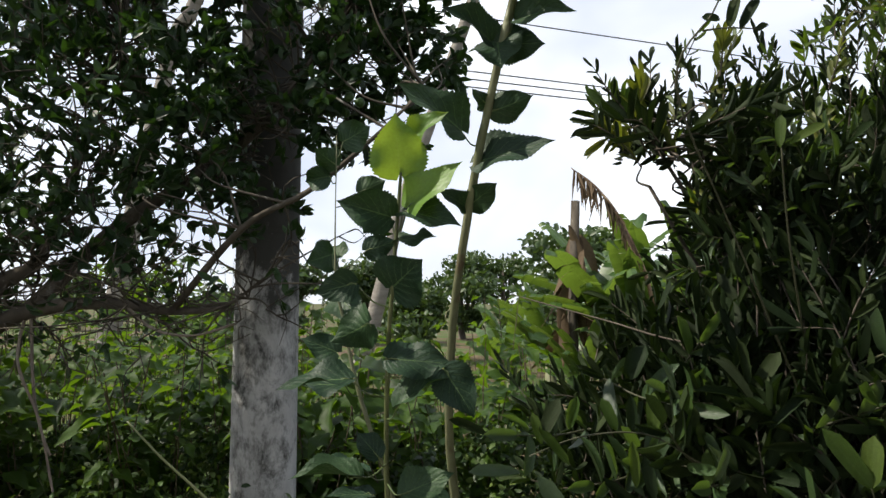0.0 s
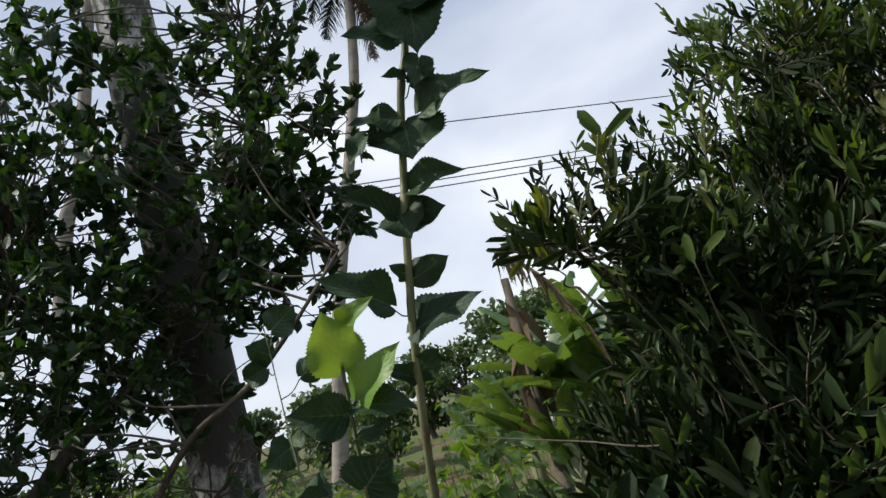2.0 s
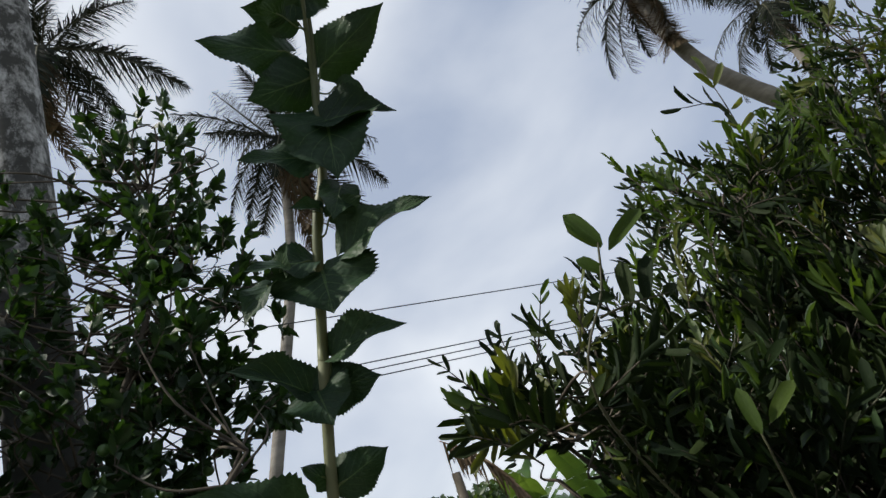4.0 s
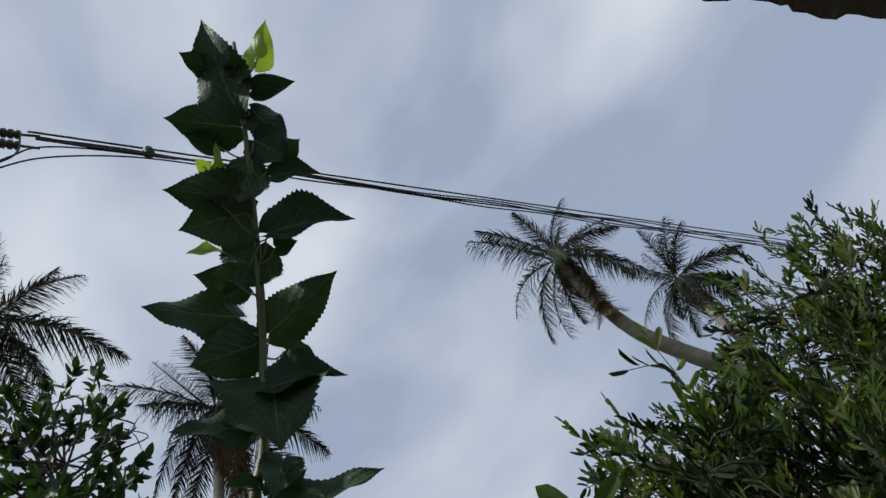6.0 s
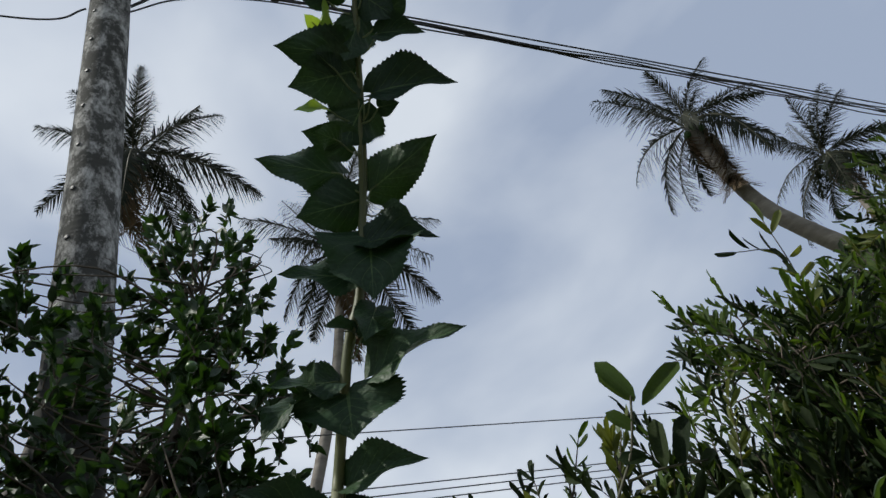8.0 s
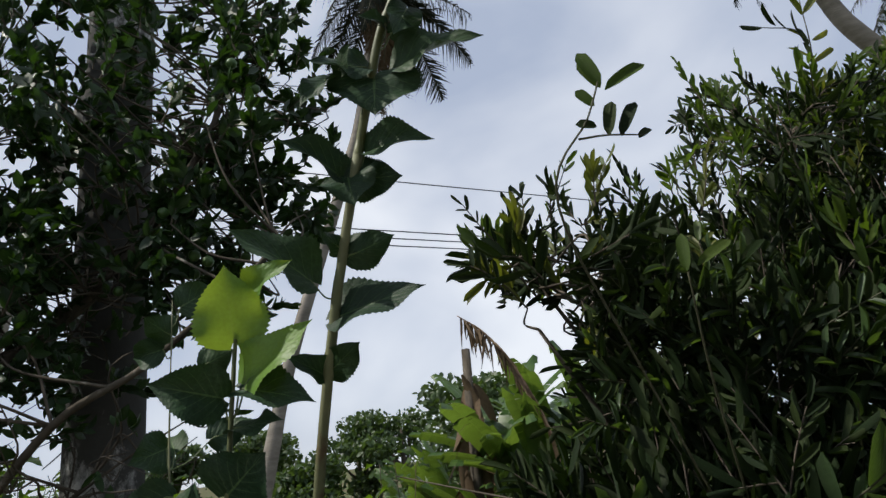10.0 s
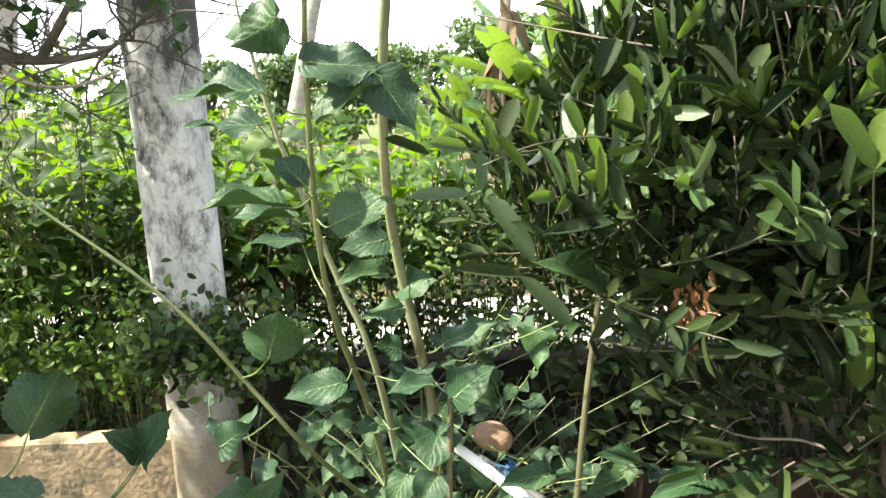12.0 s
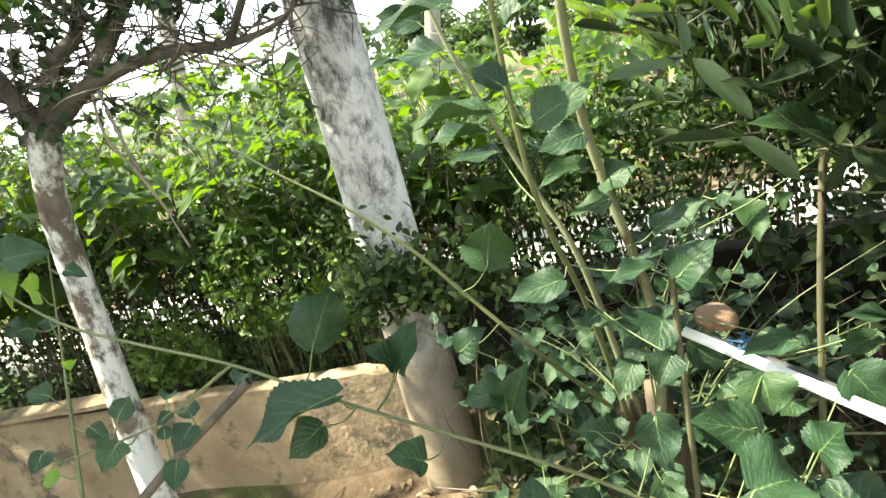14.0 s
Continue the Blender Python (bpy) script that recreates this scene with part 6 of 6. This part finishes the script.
FAR_A = build_tree("spreading_tree", "spreading dark green tree in the distance", 5.2, 3.8, 1)
FAR_B = build_tree("round_tree", "rounded green tree in the distance", 4.2, 2.8, 2)
FAR_C = build_tree("shrub_tree", "low bushy tree in the distance", 2.6, 2.4, 3, 2000, 0.22)
FAR_A.matrix_basis = pose(2.4, 24, GROUND)
FAR_B.matrix_basis = pose(-5.5, 30, GROUND)
FAR_C.matrix_basis = pose(-2.5, 22, GROUND, 0, 0, 40)
rng = random.Random(9)
for k in range(26):
    src = (FAR_A, FAR_B, FAR_C)[k % 3]
    a = radians(-65 + 130 * k / 25 + rng.uniform(-2, 2))
    d = rng.uniform(34, 60)
    copy_thing(src, pose(-math.sin(a) * d, math.cos(a) * d, GROUND, 0, 0, rng.uniform(0, 360)))
for x, y in ((5.5, 14), (8, 17), (12, 12), (3.6, 17), (-9, 22)):
    copy_thing(FAR_C, pose(x, y, GROUND, 0, 0, rng.uniform(0, 360)))


def build_coping():
    """A loose coping slab on the garden wall, tilted over a broken gap."""
    bm = bmesh.new()
    rows = []
    rng = random.Random(8)
    for i in range(25):
        x = -4.6 + 2.02 * i / 24
        z = 0.205 + 0.018 * i / 24
        e = rng.uniform(-0.006, 0.006)
        rows.append([bm.verts.new((x, 3.345 + e, z)), bm.verts.new((x, 3.345 + e, z + 0.026)), bm.verts.new((x, 3.48, z + 0.03)), bm.verts.new((x, 3.48, z))])
    for p, q in zip(rows, rows[1:]):
        for k in range(4):
            bm.faces.new((p[k], p[(k + 1) % 4], q[(k + 1) % 4], q[k]))
    bm.faces.new(rows[0]), bm.faces.new(rows[-1][::-1])
    bmesh.ops.recalc_face_normals(bm, faces=bm.faces)
    tagged(part("coping_slab", bm, cement), "thin tan cement slab lying loose along the wall top", "coping slab")


build_coping()


# two trees out of view, added to block sun from the garden
SHADE = build_tree("shade_tree", "tall open-crowned tree, out of view, added to dapple the light", 6.4, 3.6, 5, 2100, 0.2)
SHADE.matrix_basis = pose(-6.3, 2.7, GROUND)
SHADE["group"] = "garden trees"
SHADE_LOW = build_tree("shade_tree", "low leafy tree, out of view, added to shade the mulberry's foot", 4.5, 1.8, 6, 8000, 0.19)
SHADE_LOW.matrix_basis = pose(-3.0, 1.15, GROUND)
SHADE_LOW["group"] = "garden trees"


# ---- pipe, hose, husk, dry branches and other clutter on the ground ----
def build_pipe():
    thing = new("white_pipe")
    thing.location = (0.252, 2.05, 0.842)
    tagged(thing, "white plastic pipe with a black rubber joint, leaning in the shrub", "pipe")
    a, b, c = np.array((0.252, 2.05, 0.842)), np.array((0.518, 1.57, 0.865)), np.array((0.70, 1.24, 0.88))
    o = np.array((0.252, 2.05, 0.842))
    part("tube", mesh("tube", *tube(smooth_line([a - o, b - o, c - o], 5), (0.0118, 0.0118), 16)), white_plastic, thing)
    d = (c - b) / np.linalg.norm(c - b)
    ring = [(b - o) + d * s for s in (-0.015, -0.01, 0.0, 0.012, 0.02, 0.032, 0.04, 0.045)]
    part("joint", mesh("joint", *tube(ring, (0.0122, 0.0170, 0.0180, 0.015, 0.015, 0.0180, 0.0170, 0.0122), 16)), black_rubber, thing, "black rubber joint")
    hose = part("hose", mesh("hose", *tube(smooth_line([(0.30, 2.06, 0.81), (0.42, 1.84, 0.83), (0.545, 1.60, 0.835), (0.74, 1.24, 0.84)], 6), (0.011, 0.011), 10)), black_rubber)
    tagged(hose, "black garden hose along the white pipe", "hose")
    rng = np.random.default_rng(3)
    chunks = []
    for k in range(14):
        p = np.array((0.36, 1.95, 0.845)) + rng.normal(0, 0.007, 3)
        chunks.append(tube(smooth_line([p, p + rng.normal(0, 0.010, 3), p + rng.normal(0, 0.012, 3), p + rng.normal(0, 0.014, 3)], 4), (0.0016, 0.0012), 5))
    tagged(part("blue_cord", mesh("blue_cord", *merged(chunks)), blue_cord), "frayed knot of blue plastic cord", "cord", kind="stuff")
    prof = [(0.001, -0.03), (0.05, -0.024), (0.075, 0.0), (0.08, 0.02), (0.074, 0.02), (0.07, 0.002), (0.046, -0.016), (0.001, -0.022)]
    v, f, u = lathe(prof, 20)
    cup = part("coconut_husk_bowl", mesh("coconut_husk_bowl", v, f, u), husk)
    cup.matrix_basis = pose(0.345, 2.15, 0.82, 192, 8, 20) @ Matrix.Scale(0.66, 4)
    tagged(cup, "tan half coconut shell hung among the stems", "coconut shell")


build_pipe()


def build_tendrils():
    for k, pts in enumerate((((-1.46, 2.70, 1.77), (-1.42, 2.68, 1.5), (-1.40, 2.7, 1.36), (-1.36, 2.7, 1.27)), ((-1.48, 2.70, 1.77), (-1.47, 2.66, 1.6), (-1.38, 2.66, 1.4), (-1.33, 2.68, 1.15)),
                             ((-1.1, 2.70, 1.8), (-0.95, 2.62, 1.72), (-0.8, 2.6, 1.7), (-0.65, 2.58, 1.74)))):
        ob = part("dry_vine", mesh("dry_vine", *tube(smooth_line(pts, 6), (0.006, 0.004), 7, 0.1, np.random.default_rng(k))), dry_wood)
        tagged(ob, "dry brown vine hanging from the citrus branch", "vine", "hanging vines")
    rng = np.random.default_rng(77)
    kind = blade(oval, 0.5, 5, 1, 0.2, 0.2)
    for x, y, h in ((-1.72, 3.53, 0.98), (-1.5, 3.53, 0.85), (-1.18, 3.53, 0.8), (-2.08, 3.53, 0.6), (-2.35, 3.53, 0.5)):
        mats, stems = [], []
        for j in range(11):
            top = np.array((x + rng.normal(0, 0.13), y - rng.uniform(0, 0.08), h * rng.uniform(0.6, 1.15)))
            line = smooth_line([(x + rng.normal(0, 0.05), y, GROUND - 0.1), (x + rng.normal(0, 0.07), y, h * 0.5), tuple(top)], 6)
            stems.append(tube(line, (0.0025, 0.0014), 5, cap=False))
            for q in range(42):
                p = line[int(rng.integers(len(line) // 2, len(line)))] + rng.normal(0, 0.035, 3)
                s = rng.uniform(0.025, 0.06)
                mats.append(axes(p, rng.standard_normal(3), rng.standard_normal(3) + np.array((0, -0.4, 0.7)), (s, s, s)))
        scatter("weed", "pale yellow-green weed with thin stems by the wall", "weed", [kind], mats, weed_leaf, stems, green_stem, (x, y, GROUND))


build_tendrils()


def build_pole_shoots():
    """Hedge shoots that have grown round the pole's foot."""
    rng = np.random.default_rng(91)
    kinds = [blade(oval, 0.55, 4, 1, f, c) for f, c in ((0.2, 0.1), (0.1, 0.25))]
    mats, stems = [], []
    for k in range(46):
        x, y = rng.uniform(-0.95, -0.25), rng.uniform(2.98, 3.14)
        top = np.array((x + rng.normal(0, 0.06), y - rng.uniform(0, 0.08), rng.uniform(0.62, 1.0)))
        foot = -1.08 if x < POLE[0] else -0.5
        line = smooth_line([(foot + rng.normal(0, 0.05), 3.62, GROUND), (foot + rng.normal(0, 0.05), 3.6, 0.45), ((x + foot) / 2, (y + 3.5) / 2, 0.62), (x, y + 0.05, 0.66), tuple(top)], 5)
        stems.append(tube(line, (0.003, 0.0014), 5, cap=False))
        for j in range(34):
            p = line[int(rng.integers(len(line) * 2 // 3, len(line)))] + rng.normal(0, 0.05, 3)
            s = rng.uniform(0.03, 0.06)
            mats.append(axes(p, rng.standard_normal(3), rng.standard_normal(3) + np.array((0, -0.6, 0.7)), (s, s, s)))
    scatter("hedge", "dark hedge shoots grown round the foot of the pole", "hedge", kinds, mats, hedge_leaf, stems, brown_stem, (-0.6, 3.06, GROUND - 0.4))["group"] = "hedge along the wall"


build_pole_shoots()


def build_undergrowth():
    kinds = [blade(oval, 0.6, 5, 1, f, c) for f, c in ((0.2, 0.1), (0.3, 0.3))]
    for sec, (x0, x1, y0, y1, n, h) in enumerate(((-0.45, 0.6, 2.5, 3.3, 900, 0.62), (0.6, 2.0, 2.45, 3.3, 1300, 0.85), (0.5, 2.1, 1.9, 2.35, 420, 0.5))):
        rng = np.random.default_rng(140 + sec)
        mats, stems = [], []
        for k in range(n):
            x, y, z = rng.uniform(x0, x1), rng.uniform(y0, y1), GROUND + 0.03 + h * rng.uniform(0, 1) ** 1.3
            s = rng.uniform(0.04, 0.09)
            mats.append(axes((x, y, z), rng.standard_normal(3) * (1, 1, 0.6), rng.standard_normal(3) * 0.7 + np.array((0, -0.3, 0.9)), (s, s, s)))
        for k in range(40):
            x, y = rng.uniform(x0, x1), rng.uniform(y0, y1)
            stems.append(tube(smooth_line([(x, y, GROUND), (x + rng.normal(0, 0.08), y + rng.normal(0, 0.05), h * 0.5), (x + rng.normal(0, 0.2), y + rng.normal(0, 0.1), h * rng.uniform(0.6, 1.2))], 4), (0.0035, 0.0012), 5, cap=False))
        # bush_leaf is darker than these weeds' own green; it stands for deep shade
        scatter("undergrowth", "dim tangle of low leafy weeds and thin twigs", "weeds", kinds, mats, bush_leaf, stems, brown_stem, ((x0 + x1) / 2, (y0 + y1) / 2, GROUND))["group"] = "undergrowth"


build_undergrowth()


def build_dry_bits():
    rng = np.random.default_rng(12)
    for k, pts in enumerate((((0.99, 1.98, 0.73), (1.10, 1.95, 0.85), (1.20, 1.93, 0.99), (1.32, 1.9, 1.2)), ((1.10, 1.95, 0.85), (1.02, 1.98, 0.87), (0.92, 2.02, 0.86), (0.8, 2.1, 0.88)),
                            ((1.20, 1.96, 0.95), (1.1, 2.0, 0.96), (0.98, 2.05, 0.94)))):
        ob = part("dry_branch", mesh("dry_branch", *tube(smooth_line(pts, 6), ((0.006, 0.0075, 0.0065) if k == 0 else (0.004, 0.003, 0.0016)), 9, 0.06, rng)), dry_wood)
        tagged(ob, "bare grey fallen branch caught under the bush", "branch", "dry branches")
    tw = part("dry_branch", mesh("dry_branch", *tube(smooth_line([(0.265, 2.2, 1.833), (0.48, 2.05, 1.77), (0.685, 1.92, 1.717), (1.2, 2.1, 1.68)], 6), (0.0014, 0.0024, 0.0035), 8)), bush_bark)
    tagged(tw, "thin bare twig sticking out of the bush", "branch", "dry branches")
    for c, n, lab in (((0.66, 1.76, 1.25), 75, "cluster of dead orange-brown leaves hanging in the bush"), ((1.25, 1.95, 0.88), 40, "heap of crumpled dry brown leaves")):
        kind = blade(oval, 0.45, 6, 1, 0.5, 0.4)
        mats = [axes(np.array(c) + rng.normal(0, 1, 3) * (0.016, 0.016, 0.035), (rng.normal(0, 0.6), rng.normal(0, 0.6), -1), rng.standard_normal(3), (0.026,) * 3) for k in range(n)]
        ob = part("dead_leaf_cluster", mesh("dead_leaf_cluster", *planted(kind, mats)), dead_leaf)
        tagged(ob, lab, "dead leaves", kind="stuff")
    bm = bmesh.new()
    rows = []
    for i in range(81):
        x = 0.75 + 1.4 * i / 80
        z = 0.008 * math.sin(i * 1.57)
        rows.append([bm.verts.new((x, 2.35 + 0.1 * (x - 0.75) + z, GROUND - 0.05)), bm.verts.new((x, 2.35 + 0.1 * (x - 0.75) + z, 0.55 + 0.02 * math.sin(i * 0.3)))])
    for a, b in zip(rows, rows[1:]):
        bm.faces.new((a[0], b[0], b[1], a[1]))
    bmesh.ops.solidify(bm, geom=bm.faces[:], thickness=0.003)
    ob = part("ribbed_sheet", bm, rust_sheet)
    tagged(ob, "dark brown ribbed metal sheet standing under the bush", "metal sheet")
    kind = blade(oval, 0.5, 4, 1, 0.3, 0.3)
    mats = []
    for k in range(1500):
        x, y = rng.uniform(-2.6, 2.2), rng.uniform(1.0, 3.3)
        s = rng.uniform(0.03, 0.075)
        mats.append(axes((x, y, GROUND + bulge(x, y) + 0.015), (*rng.normal(0, 1, 2), rng.normal(0, 0.2)), rng.normal(0, 0.4, 3) + np.array((0, 0, 1)), (s, s, s)))
    ob = part("leaf_litter", mesh("leaf_litter", *planted(kind, mats)), litter_leaf)
    tagged(ob, "dry tan and brown fallen leaves on the soil", "leaf litter", kind="stuff")
    chunks = []
    for k in range(160):
        x, y = rng.uniform(-2.4, 1.8), rng.uniform(1.2, 3.2)
        a, ln = rng.uniform(0, 6.28), rng.uniform(0.1, 0.4)
        z = GROUND + bulge(x, y) + 0.012
        chunks.append(tube([(x, y, z), (x + ln * math.cos(a), y + ln * math.sin(a), z + 0.02)], (0.004, 0.002), 5))
    tagged(part("fallen_twigs", mesh("fallen_twigs", *merged(chunks)), dry_wood), "thin dry twigs lying on the soil", "twigs", kind="stuff")
    kind = (np.array([(-0.03, 0, 0), (0.03, 0, 0), (0.022, 0.5, 0.02), (-0.022, 0.5, 0.02), (0.004, 1, 0.12), (-0.004, 1, 0.12)]), np.array([(0, 1, 2, 3), (3, 2, 4, 5)]), np.tile((0.5, 0.5), (6, 1)))
    mats = []
    for k in range(12000):
        x = rng.uniform(-9, 9)
        y = 6.35 + rng.uniform(0, 1) ** 1.5 * 15
        s = rng.uniform(0.15, 0.4)
        mats.append(axes((x, y, GROUND + (bulge(x, y) if abs(x) < 6 and y < 9 else 0) - 0.01), (*rng.normal(0, 0.35, 2), 1), rng.standard_normal(3), (s * 0.5, s, s)))
    tagged(part("grass", mesh("grass", *planted(kind, mats)), grass_blade), "tall uneven sunlit grass behind the hedge", "grass", kind="stuff")


build_dry_bits()
